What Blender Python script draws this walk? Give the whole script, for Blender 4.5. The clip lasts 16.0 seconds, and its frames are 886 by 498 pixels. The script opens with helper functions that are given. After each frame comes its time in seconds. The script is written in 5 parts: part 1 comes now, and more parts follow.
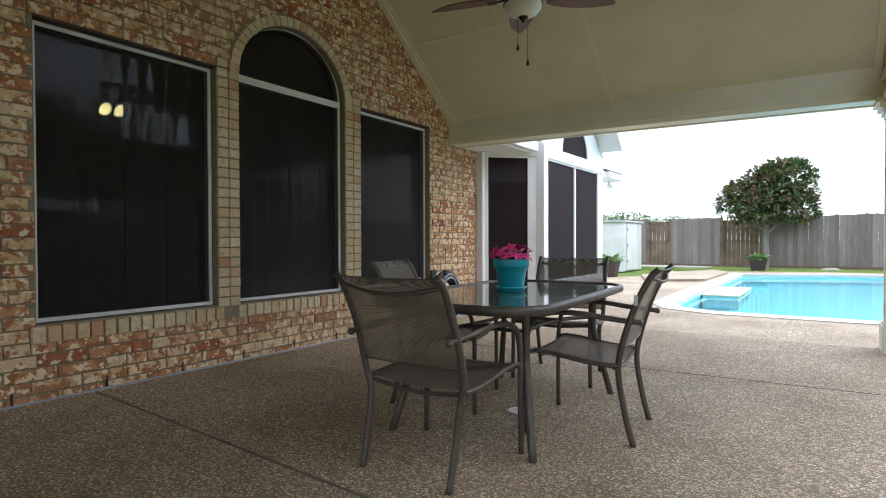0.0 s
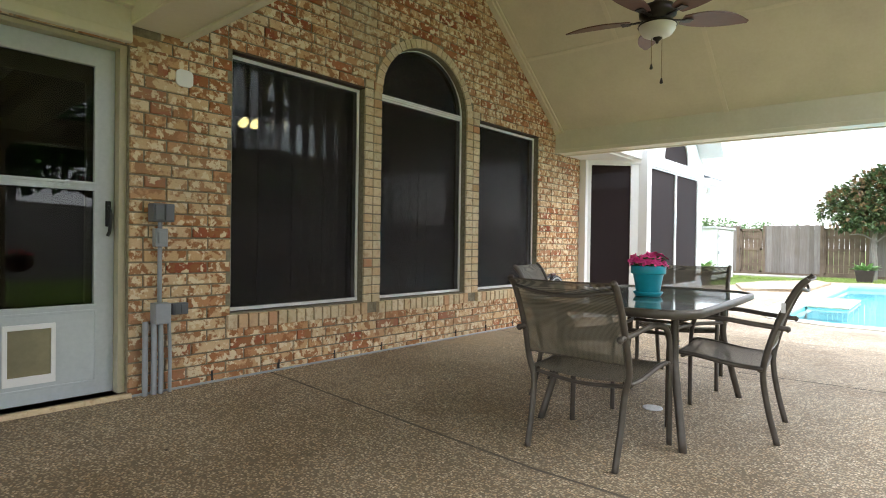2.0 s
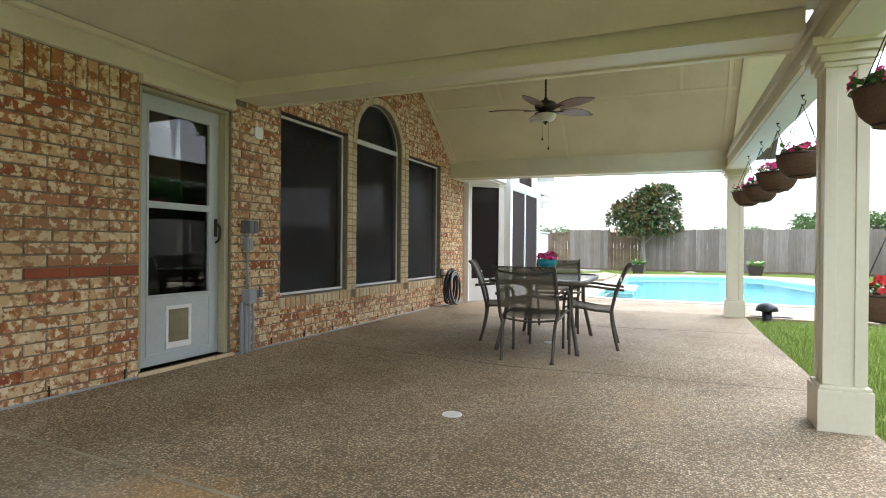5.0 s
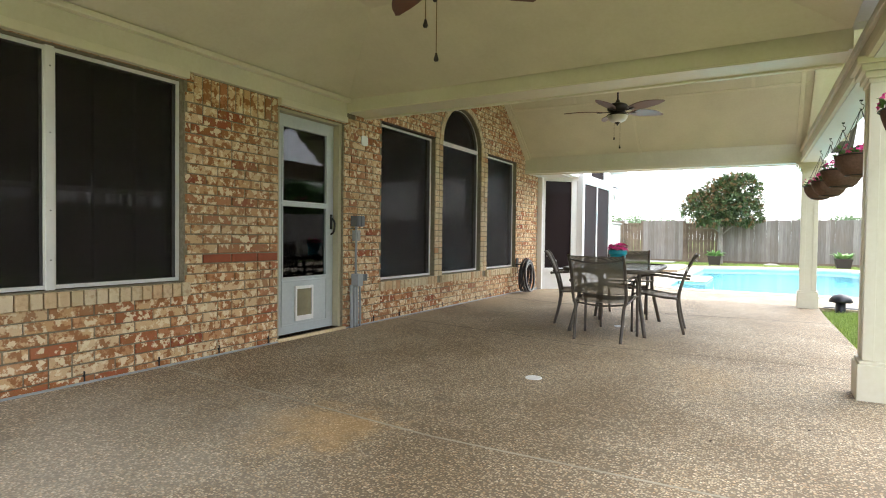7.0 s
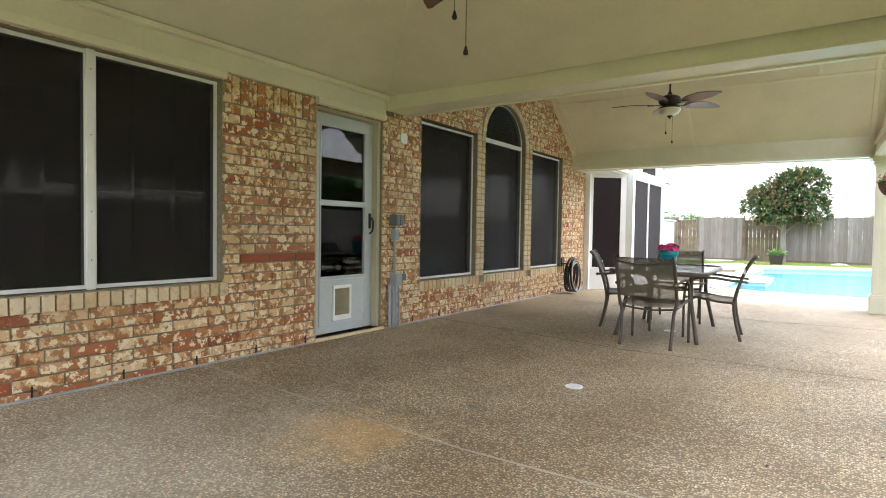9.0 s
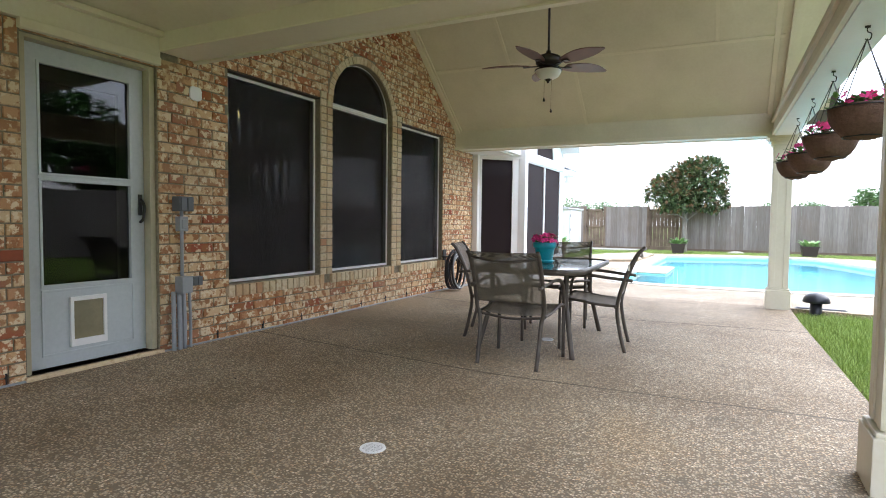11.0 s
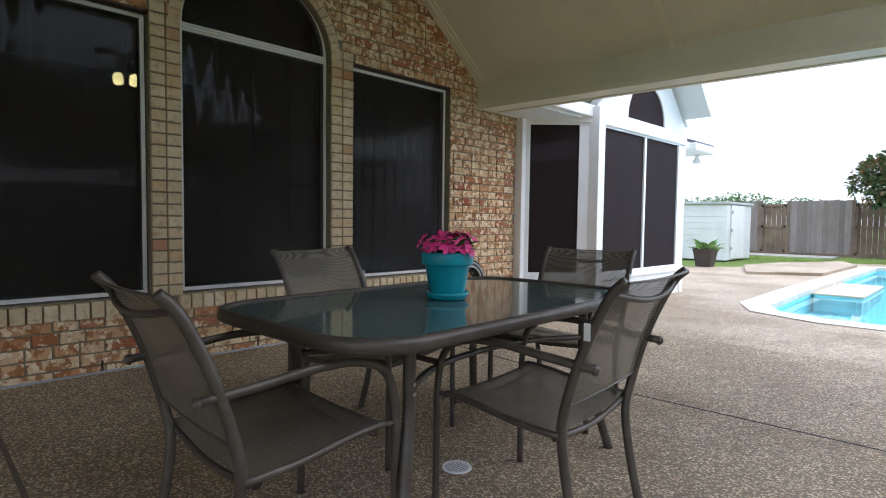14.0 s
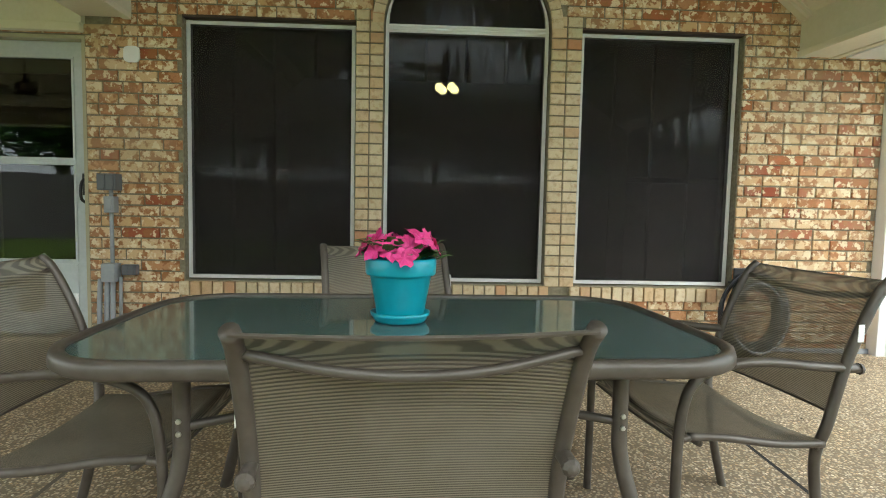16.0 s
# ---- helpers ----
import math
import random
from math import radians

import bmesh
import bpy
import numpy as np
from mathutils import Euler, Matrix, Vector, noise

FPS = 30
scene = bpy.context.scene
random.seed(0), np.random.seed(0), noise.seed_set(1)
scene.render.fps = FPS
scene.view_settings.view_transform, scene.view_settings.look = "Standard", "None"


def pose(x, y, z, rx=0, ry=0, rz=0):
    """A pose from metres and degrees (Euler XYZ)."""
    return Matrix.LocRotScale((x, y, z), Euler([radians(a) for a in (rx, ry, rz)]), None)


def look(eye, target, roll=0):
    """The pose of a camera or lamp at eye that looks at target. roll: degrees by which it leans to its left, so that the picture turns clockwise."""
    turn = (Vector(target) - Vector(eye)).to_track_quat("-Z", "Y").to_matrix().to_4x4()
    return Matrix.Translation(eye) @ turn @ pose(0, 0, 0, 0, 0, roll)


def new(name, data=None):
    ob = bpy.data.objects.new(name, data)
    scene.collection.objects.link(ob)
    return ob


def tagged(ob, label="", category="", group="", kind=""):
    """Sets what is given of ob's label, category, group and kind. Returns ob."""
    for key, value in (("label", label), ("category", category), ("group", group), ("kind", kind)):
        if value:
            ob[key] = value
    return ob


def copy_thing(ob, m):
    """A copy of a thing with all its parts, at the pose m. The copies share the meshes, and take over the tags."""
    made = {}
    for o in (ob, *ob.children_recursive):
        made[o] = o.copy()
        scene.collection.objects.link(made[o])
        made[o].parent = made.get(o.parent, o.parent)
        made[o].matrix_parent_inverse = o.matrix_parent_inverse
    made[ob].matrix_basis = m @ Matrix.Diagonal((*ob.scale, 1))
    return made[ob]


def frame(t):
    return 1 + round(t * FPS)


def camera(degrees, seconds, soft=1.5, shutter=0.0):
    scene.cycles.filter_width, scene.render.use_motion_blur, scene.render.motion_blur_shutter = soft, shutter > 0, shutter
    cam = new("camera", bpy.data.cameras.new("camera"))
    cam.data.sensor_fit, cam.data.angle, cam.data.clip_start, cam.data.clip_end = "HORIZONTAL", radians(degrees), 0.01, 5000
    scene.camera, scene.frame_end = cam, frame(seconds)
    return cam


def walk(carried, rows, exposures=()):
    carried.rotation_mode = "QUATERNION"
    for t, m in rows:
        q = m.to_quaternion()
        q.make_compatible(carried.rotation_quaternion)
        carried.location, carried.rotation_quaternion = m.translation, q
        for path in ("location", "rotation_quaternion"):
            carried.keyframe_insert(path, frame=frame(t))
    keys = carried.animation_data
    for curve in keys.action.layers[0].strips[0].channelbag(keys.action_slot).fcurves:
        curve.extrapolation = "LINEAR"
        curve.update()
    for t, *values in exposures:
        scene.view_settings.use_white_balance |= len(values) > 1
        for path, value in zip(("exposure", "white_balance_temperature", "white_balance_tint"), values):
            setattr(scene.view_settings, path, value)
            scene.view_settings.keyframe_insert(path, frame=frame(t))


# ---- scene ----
cam = camera(77.5, 16.0, soft=1.0)
EXPOSURES = [(0.0, 0.92, 5950, 12), (1.0, 1.15, 6050, 12), (2.0, 1.60, 6350, 10), (3.0, 1.48, 6300, 10), (5.5, 1.35, 6250, 10), (7.0, 1.66, 6400, 10), (8.0, 1.82, 6400, 10), (10.5, 1.68, 6100, 12),
             (11.0, 1.44, 5950, 14), (12.0, 0.98, 5850, 15), (13.5, 0.78, 5750, 14), (14.5, 0.90, 5900, 14), (15.0, 1.25, 6150, 10), (15.5, 1.52, 6350, 5), (16.0, 1.82, 6350, 1)]
PATH = [
    (0, (0.55, -1.39, 0.99), (-0.581, 0.259, 0.962), -0.2),
    (0.5, (0.525, -1.39, 0.99), (-0.698, 0.192, 0.963), 0.0),
    (1, (0.495, -1.485, 0.995), (-0.836, 0.007, 0.971), 0.4),
    (1.5, (0.431, -1.689, 1.0), (-0.928, -0.222, 0.981), 0.5),
    (2, (0.389, -1.943, 1.01), (-0.938, -0.447, 0.989), 0.8),
    (2.5, (0.38, -2.268, 1.022), (-0.781, -0.641, 0.997), 0.9),
    (3, (0.341, -2.67, 1.033), (-0.63, -0.921, 1.014), 0.5),
    (3.2, (0.332, -2.836, 1.034), (-0.557, -1.045, 1.019), 0.2),
    (5.3, (0.352, -4.539, 1.013), (-0.431, -2.699, 1.003), 0.5),
    (5.5, (0.378, -4.639, 1.012), (-0.422, -2.806, 0.997), 0.5),
    (6, (0.471, -4.841, 1.007), (-0.407, -3.044, 0.98), 0.6),
    (6.5, (0.504, -4.995, 1.016), (-0.419, -3.221, 0.98), 0.6),
    (7, (0.528, -5.07, 1.03), (-0.476, -3.341, 0.982), 0.7),
    (7.5, (0.549, -5.11, 1.042), (-0.551, -3.44, 0.987), 0.8),
    (8, (0.551, -5.13, 1.047), (-0.592, -3.49, 0.989), 0.9),
    (8.2, (0.545, -5.114, 1.052), (-0.612, -3.483, 0.991), 0.9),
    (10.3, (0.525, -4.115, 1.072), (-0.522, -2.414, 0.974), 0.9),
    (10.5, (0.527, -3.932, 1.072), (-0.476, -2.204, 0.973), 0.8),
    (11, (0.541, -3.367, 1.057), (-0.377, -1.593, 0.96), 0.7),
    (11.5, (0.563, -2.774, 1.061), (-0.323, -0.983, 0.962), 0.7),
    (12, (0.616, -2.201, 1.062), (-0.262, -0.407, 0.962), 0.6),
    (12.5, (0.621, -1.65, 1.064), (-0.323, 0.11, 0.966), 0.5),
    (13, (0.593, -1.117, 1.06), (-0.494, 0.56, 0.958), 0.7),
    (13.5, (0.597, -0.598, 1.026), (-0.67, 0.947, 0.926), 0.5),
    (14, (0.620, -0.120, 1.013), (-0.790, 1.294, 0.911), 0.7),
    (14.5, (0.628, 0.295, 1.005), (-0.977, 1.484, 0.901), 0.7),
    (15, (0.688, 0.675, 1.001), (-1.102, 1.561, 0.884), 1.0),
    (15.5, (0.73, 1.082, 1.002), (-1.216, 1.525, 0.876), 1.2),
    (16, (0.693, 1.511, 1.03), (-1.3, 1.593, 0.889), 1.2),
]
walk(cam, [(t, look(eye, target, roll)) for t, eye, target, roll in PATH], EXPOSURES)


# ---- light ----
world = bpy.data.worlds.new("sky")
scene.world = world
world.use_nodes = True
wn, wl = world.node_tree.nodes, world.node_tree.links
sky = wn.new("ShaderNodeTexSky")
sky.sky_type, sky.sun_disc = "NISHITA", False
sky.sun_elevation, sky.sun_rotation = radians(43), radians(41)
sky.air_density, sky.dust_density, sky.ozone_density = 1.0, 2.0, 0.6
veil = wn.new("ShaderNodeMixRGB")          # an even overcast over the clear sky
veil.inputs[0].default_value = 0.75
tc = wn.new("ShaderNodeTexCoord")
sep = wn.new("ShaderNodeSeparateXYZ")
cloud = wn.new("ShaderNodeValToRGB")       # overcast: brightest overhead
wl.new(tc.outputs["Generated"], sep.inputs[0])
wl.new(sep.outputs[2], cloud.inputs[0])
cloud.color_ramp.elements[0].color, cloud.color_ramp.elements[1].color = (0.60, 0.625, 0.665, 1), (1.0, 1.04, 1.13, 1)
gain = wn.new("ShaderNodeMixRGB")
gain.blend_type = "MULTIPLY"
gain.inputs[0].default_value, gain.inputs[2].default_value = 1.0, (11.5, 11.5, 11.5, 1)
wl.new(cloud.outputs[0], gain.inputs[1])
wl.new(gain.outputs[0], veil.inputs[2])
wl.new(sky.outputs[0], veil.inputs[1])
wl.new(veil.outputs[0], wn["Background"].inputs[0])
wn["Background"].inputs[1].default_value = 0.15
sun = new("sun", bpy.data.lights.new("sun", "SUN"))
sun.data.energy, sun.data.angle, sun.data.color = 1.0, radians(50), (1.0, 0.98, 0.95)
sun.matrix_world = look((14, 16, 20), (0, 0, 0))


# ---- materials ----
def mat(name, base, rough=0.6, metal=0.0, spec=0.5):
    m = bpy.data.materials.new(name)
    m.use_nodes = True
    b = m.node_tree.nodes["Principled BSDF"]
    b.inputs["Base Color"].default_value = (*base, 1)
    b.inputs["Roughness"].default_value = rough
    b.inputs["Metallic"].default_value = metal
    b.inputs["Specular IOR Level"].default_value = spec
    return m


def node(m, kind, **kw):
    n = m.node_tree.nodes.new(kind)
    for k, v in kw.items():
        n.inputs[k.replace("_", " ")].default_value = v
    return n


def link(m, a, b):
    m.node_tree.links.new(a, b)


def coords(m, scale=1.0, stretch=(1, 1, 1)):
    tc = m.node_tree.nodes.new("ShaderNodeTexCoord")
    mp = m.node_tree.nodes.new("ShaderNodeMapping")
    mp.inputs["Scale"].default_value = [scale * a for a in stretch]
    link(m, tc.outputs["Object"], mp.inputs["Vector"])
    return mp.outputs[0]


def world_coords(m):
    g = m.node_tree.nodes.new("ShaderNodeNewGeometry")
    return g.outputs["Position"]


def ramp(m, fac, stops):
    r = m.node_tree.nodes.new("ShaderNodeValToRGB")
    while len(r.color_ramp.elements) < len(stops):
        r.color_ramp.elements.new(0.5)
    for e, (p, c) in zip(r.color_ramp.elements, stops):
        e.position, e.color = p, (*c, 1)
    link(m, fac, r.inputs[0])
    return r.outputs[0]


def mix(m, fac, a, b, how="MIX"):
    n = m.node_tree.nodes.new("ShaderNodeMix")
    n.data_type, n.blend_type = "RGBA", how
    for sock, v in ((n.inputs[0], fac), (n.inputs[6], a), (n.inputs[7], b)):
        if isinstance(v, (int, float)):
            sock.default_value = v
        elif isinstance(v, tuple):
            sock.default_value = (*v, 1)
        else:
            link(m, v, sock)
    return n.outputs[2]


def noise_tex(m, vec, scale, detail=4, rough=0.55):
    n = node(m, "ShaderNodeTexNoise", Scale=scale, Detail=detail, Roughness=rough)
    link(m, vec, n.inputs["Vector"])
    return n.outputs[0]


def bump(m, height, strength, dist):
    b = node(m, "ShaderNodeBump", Strength=strength, Distance=dist)
    link(m, height, b.inputs["Height"])
    link(m, b.outputs[0], m.node_tree.nodes["Principled BSDF"].inputs["Normal"])


def colour(m, c):
    link(m, c, m.node_tree.nodes["Principled BSDF"].inputs["Base Color"])


def painted(name, base, rough=0.5, wear=0.12, grain=90.0):
    """Paint with faint dirt at two scales and a slight brush relief."""
    m = mat(name, base, rough)
    p = world_coords(m)
    dirt = noise_tex(m, p, 2.3, 5)
    dark = tuple(a * (1 - wear * 2.2) for a in base)
    c = mix(m, ramp(m, dirt, [(0.35, (0, 0, 0)), (0.75, (1, 1, 1))]), base, dark)
    fine = noise_tex(m, p, 35, 3)
    c = mix(m, 0.12, c, fine, "OVERLAY")
    colour(m, c)
    bump(m, noise_tex(m, p, grain, 2), 0.08, 0.004)
    return m


def brick_material(name, joined):
    m = mat(name, (0.5, 0.35, 0.2), 0.88, 0, 0.25)
    p = world_coords(m)
    if joined:
        g = m.node_tree.nodes.new("ShaderNodeNewGeometry")
        rnd = g.outputs["Random Per Island"]
    else:
        rnd = m.node_tree.nodes.new("ShaderNodeObjectInfo").outputs["Random"]
    add = m.node_tree.nodes.new("ShaderNodeVectorMath")
    add.operation = "ADD"
    comb = m.node_tree.nodes.new("ShaderNodeCombineXYZ")
    mul = m.node_tree.nodes.new("ShaderNodeMath")
    mul.operation = "MULTIPLY"
    mul.inputs[1].default_value = 37.0
    link(m, rnd, mul.inputs[0])
    link(m, mul.outputs[0], comb.inputs[0])
    link(m, mul.outputs[0], comb.inputs[2])
    link(m, p, add.inputs[0])
    link(m, comb.outputs[0], add.inputs[1])
    v = add.outputs[0]
    body = ramp(m, rnd, [(0.0, (0.46, 0.19, 0.085)), (0.15, (0.58, 0.35, 0.17)), (0.4, (0.69, 0.52, 0.32)), (0.7, (0.62, 0.41, 0.215)), (0.86, (0.44, 0.16, 0.07)), (1.0, (0.27, 0.066, 0.034))])
    blot = ramp(m, noise_tex(m, v, 15, 3, 0.6), [(0.48, (0, 0, 0)), (0.55, (0.92, 0.92, 0.92))])
    c = mix(m, blot, body, (0.33, 0.135, 0.052))
    pale = ramp(m, noise_tex(m, v, 19, 3, 0.6), [(0.53, (0, 0, 0)), (0.59, (0.95, 0.95, 0.95))])
    c = mix(m, pale, c, (0.80, 0.68, 0.47))
    c = mix(m, 0.35, c, noise_tex(m, p, 260, 3, 0.7), "OVERLAY")
    c = mix(m, ramp(m, noise_tex(m, p, 1.4, 4), [(0.45, (0, 0, 0)), (0.8, (0.6, 0.6, 0.6))]), c, (0.42, 0.34, 0.22))
    colour(m, c)
    bump(m, noise_tex(m, p, 70, 5, 0.7), 0.6, 0.006)
    return m


BRICK = brick_material("brick_piece", False)
BRICK_MANY = brick_material("brick_many", True)


RED_BRICK = painted("red_brick", (0.36, 0.10, 0.045), 0.88, 0.25, 70)


def pale_brick():
    m = mat("pale_brick", (0.6, 0.5, 0.33), 0.88, 0, 0.25)
    p = world_coords(m)
    rnd = m.node_tree.nodes.new("ShaderNodeNewGeometry").outputs["Random Per Island"]
    c = ramp(m, rnd, [(0.0, (0.55, 0.44, 0.27)), (0.5, (0.68, 0.57, 0.39)), (0.9, (0.60, 0.44, 0.26)), (1.0, (0.48, 0.24, 0.13))])
    c = mix(m, ramp(m, noise_tex(m, p, 26, 4), [(0.5, (0, 0, 0)), (0.7, (0.8, 0.8, 0.8))]), c, (0.45, 0.30, 0.17))
    c = mix(m, 0.3, c, noise_tex(m, p, 240, 3, 0.7), "OVERLAY")
    colour(m, c)
    bump(m, noise_tex(m, p, 75, 4, 0.7), 0.5, 0.005)
    return m


PALE_BRICK = pale_brick()
MORTAR = mat("mortar", (0.25, 0.22, 0.15), 0.95, 0, 0.2)
_p = world_coords(MORTAR)
colour(MORTAR, ramp(MORTAR, noise_tex(MORTAR, _p, 40, 4), [(0.3, (0.19, 0.165, 0.11)), (0.7, (0.30, 0.265, 0.19))]))
bump(MORTAR, noise_tex(MORTAR, _p, 180, 3), 0.5, 0.004)


def mul_down(m, value, by):
    n = m.node_tree.nodes.new("ShaderNodeMath")
    n.operation = "MULTIPLY"
    n.inputs[1].default_value = by
    link(m, value, n.inputs[0])
    return n.outputs[0]


def aggregate(name, tint):
    """Washed pebble concrete: stones of many browns in grey cement, with stains."""
    m = mat(name, (0.3, 0.27, 0.22), 0.72, 0, 0.4)
    p = world_coords(m)
    v = node(m, "ShaderNodeTexVoronoi", Scale=92.0, Randomness=1.0)
    link(m, p, v.inputs["Vector"])
    sep = m.node_tree.nodes.new("ShaderNodeSeparateColor")
    link(m, v.outputs["Color"], sep.inputs[0])
    stone = ramp(m, sep.outputs[0], [(0.0, (0.13, 0.098, 0.068)), (0.25, (0.25, 0.188, 0.124)), (0.5, (0.36, 0.303, 0.224)), (0.75, (0.49, 0.43, 0.34)), (0.92, (0.44, 0.31, 0.19)), (1.0, (0.70, 0.64, 0.54))])
    gap = ramp(m, v.outputs["Distance"], [(0.38, (0, 0, 0)), (0.62, (1, 1, 1))])
    c = mix(m, gap, stone, (0.165, 0.138, 0.103))
    c = mix(m, 1.0, c, tint, "MULTIPLY")
    st = ramp(m, noise_tex(m, p, 0.75, 5, 0.6), [(0.38, (0.74, 0.70, 0.64)), (0.55, (1, 1, 1)), (0.72, (1.10, 1.04, 0.94))])
    c = mix(m, 1.0, c, st, "MULTIPLY")
    rust = ramp(m, noise_tex(m, p, 0.5, 4, 0.6), [(0.60, (0, 0, 0)), (0.72, (0.30, 0.30, 0.30))])
    c = mix(m, rust, c, (0.42, 0.27, 0.12))
    near = m.node_tree.nodes.new("ShaderNodeVectorMath")      # one rusty stain where iron stood
    near.operation = "DISTANCE"
    near.inputs[1].default_value = (-1.46, -2.89, 0.02)
    link(m, p, near.inputs[0])
    wob = m.node_tree.nodes.new("ShaderNodeMath")
    wob.operation = "ADD"
    link(m, near.outputs["Value"], wob.inputs[0])
    link(m, noise_tex(m, p, 5.0, 8, 0.75), wob.inputs[1])
    c = mix(m, ramp(m, wob.outputs[0], [(0.62, (0.45, 0.45, 0.45)), (0.92, (0, 0, 0))]), c, (0.58, 0.35, 0.13))
    worn_lit = m.node_tree.nodes.new("ShaderNodeVectorMath")      # bleached patches round the old stain, also painting in the near end's brighter light
    worn_lit.operation = "DISTANCE"
    worn_lit.inputs[1].default_value = (-2.15, -3.75, 0.04)
    link(m, p, worn_lit.inputs[0])
    edge = m.node_tree.nodes.new("ShaderNodeMath")
    edge.operation = "MULTIPLY_ADD"
    edge.inputs[1].default_value = 2.2
    link(m, noise_tex(m, p, 1.6, 6, 0.65), edge.inputs[0])
    link(m, worn_lit.outputs["Value"], edge.inputs[2])
    c = mix(m, ramp(m, mul_down(m, edge.outputs[0], 0.4), [(0.55, (0.42, 0.42, 0.42)), (0.95, (0, 0, 0))]), c, mix(m, 0.45, (0.70, 0.65, 0.56), stone))
    blot = ramp(m, noise_tex(m, p, 2.7, 3, 0.5), [(0.64, (0, 0, 0)), (0.74, (0.45, 0.45, 0.45))])
    c = mix(m, blot, c, (0.10, 0.085, 0.06))
    colour(m, c)
    bump(m, v.outputs["Distance"], -0.55, 0.006)
    return m


PATIO = aggregate("pebble_concrete", (1.24, 1.19, 1.09))
# same concrete outdoors: the stronger daylight is put into a lighter tint
PATIO_DAYLIT = aggregate("pool_deck", (1.48, 1.45, 1.38))
CREAM = painted("cream_paint", (0.70, 0.655, 0.51), 0.55, 0.05, 60)
CREAM_TRIM = painted("cream_trim_paint", (0.74, 0.69, 0.54), 0.42, 0.04)
WHITE = painted("white_paint", (0.85, 0.85, 0.84), 0.45, 0.04)
VINYL = painted("white_vinyl", (0.76, 0.75, 0.73), 0.35, 0.06)
DOOR_PAINT = painted("pale_blue_grey_enamel", (0.53, 0.575, 0.59), 0.35, 0.05)
JAMB = painted("jamb_paint", (0.48, 0.44, 0.30), 0.5, 0.08)
# room surfaces with the indoor gloom put into the colour
UNLIT_ROOM = mat("unlit_room", (0.03, 0.028, 0.026), 0.9)
SOIL = painted("dark_soil", (0.05, 0.035, 0.025), 0.95, 0.2, 60)


def screen_material(name, base, see):
    """Woven solar screen: dark threads, part of the light passes between them."""
    m = mat(name, base, 0.42, 0, 0.35)
    nt = m.node_tree
    p = world_coords(m)
    w = noise_tex(m, p, 900, 1)
    colour(m, mix(m, 0.5, base, mix(m, 1.0, base, ramp(m, w, [(0.3, (0.6, 0.6, 0.6)), (0.7, (1.5, 1.5, 1.5))]), "MULTIPLY")))
    tr = nt.nodes.new("ShaderNodeBsdfTransparent")
    mx = nt.nodes.new("ShaderNodeMixShader")
    mx.inputs[0].default_value = 1 - see
    link(m, tr.outputs[0], mx.inputs[1])
    link(m, nt.nodes["Principled BSDF"].outputs[0], mx.inputs[2])
    link(m, mx.outputs[0], nt.nodes["Material Output"].inputs[0])
    return m


SCREEN = screen_material("solar_screen", (0.023, 0.0188, 0.0182), 0.52)
SCREEN.node_tree.nodes["Principled BSDF"].inputs["Roughness"].default_value = 0.7
SCREEN.node_tree.nodes["Principled BSDF"].inputs["Specular IOR Level"].default_value = 0.22
SCREEN_BROWN = screen_material("brown_solar_screen", (0.022, 0.0145, 0.0155), 0.06)
SCREEN_BROWN.node_tree.nodes["Principled BSDF"].inputs["Specular IOR Level"].default_value = 0.12
SCREEN_BROWN.node_tree.nodes["Principled BSDF"].inputs["Roughness"].default_value = 0.7


def pane_material(name, tint, see, ior=1.6, wave=0.0):
    m = bpy.data.materials.new(name)
    m.use_nodes = True
    nt = m.node_tree
    nt.nodes.remove(nt.nodes["Principled BSDF"])
    tr = nt.nodes.new("ShaderNodeBsdfTransparent")
    tr.inputs[0].default_value = (*[a * see for a in tint], 1)
    gl = nt.nodes.new("ShaderNodeBsdfGlossy")
    gl.inputs["Roughness"].default_value = 0.01 + wave * 0.06
    fr = nt.nodes.new("ShaderNodeFresnel")
    fr.inputs[0].default_value = ior
    bp = node(m, "ShaderNodeBump", Strength=1.0, Distance=wave * 0.004)
    rip = node(m, "ShaderNodeTexWave", Scale=2.6, Distortion=2.2, Detail=1.0)
    rip.bands_direction = "Y"
    mp = nt.nodes.new("ShaderNodeMapping")
    mp.inputs["Scale"].default_value = (1, 1, 0.35)
    link(m, world_coords(m), mp.inputs["Vector"])
    link(m, mp.outputs[0], rip.inputs["Vector"])
    link(m, rip.outputs[1], bp.inputs["Height"])
    link(m, bp.outputs[0], gl.inputs["Normal"])
    mx = nt.nodes.new("ShaderNodeMixShader")
    nt.links.new(fr.outputs[0], mx.inputs[0])
    nt.links.new(tr.outputs[0], mx.inputs[1])
    nt.links.new(gl.outputs[0], mx.inputs[2])
    nt.links.new(mx.outputs[0], nt.nodes["Material Output"].inputs[0])
    return m


GLASS = pane_material("window_glass", (0.85, 0.9, 0.88), 0.85, 1.78, 0.3)
DOOR_GLASS = pane_material("storm_door_glass", (0.8, 0.83, 0.82), 0.6, 1.5, 0.02)

BRONZE = mat("bronze_powder_coat", (0.125, 0.108, 0.092), 0.42, 0.35)
colour(BRONZE, mix(BRONZE, ramp(BRONZE, noise_tex(BRONZE, world_coords(BRONZE), 14, 4), [(0.4, (0, 0, 0)), (0.8, (1, 1, 1))]), (0.088, 0.074, 0.061), (0.125, 0.108, 0.092)))
bump(BRONZE, noise_tex(BRONZE, world_coords(BRONZE), 420, 2), 0.15, 0.001)


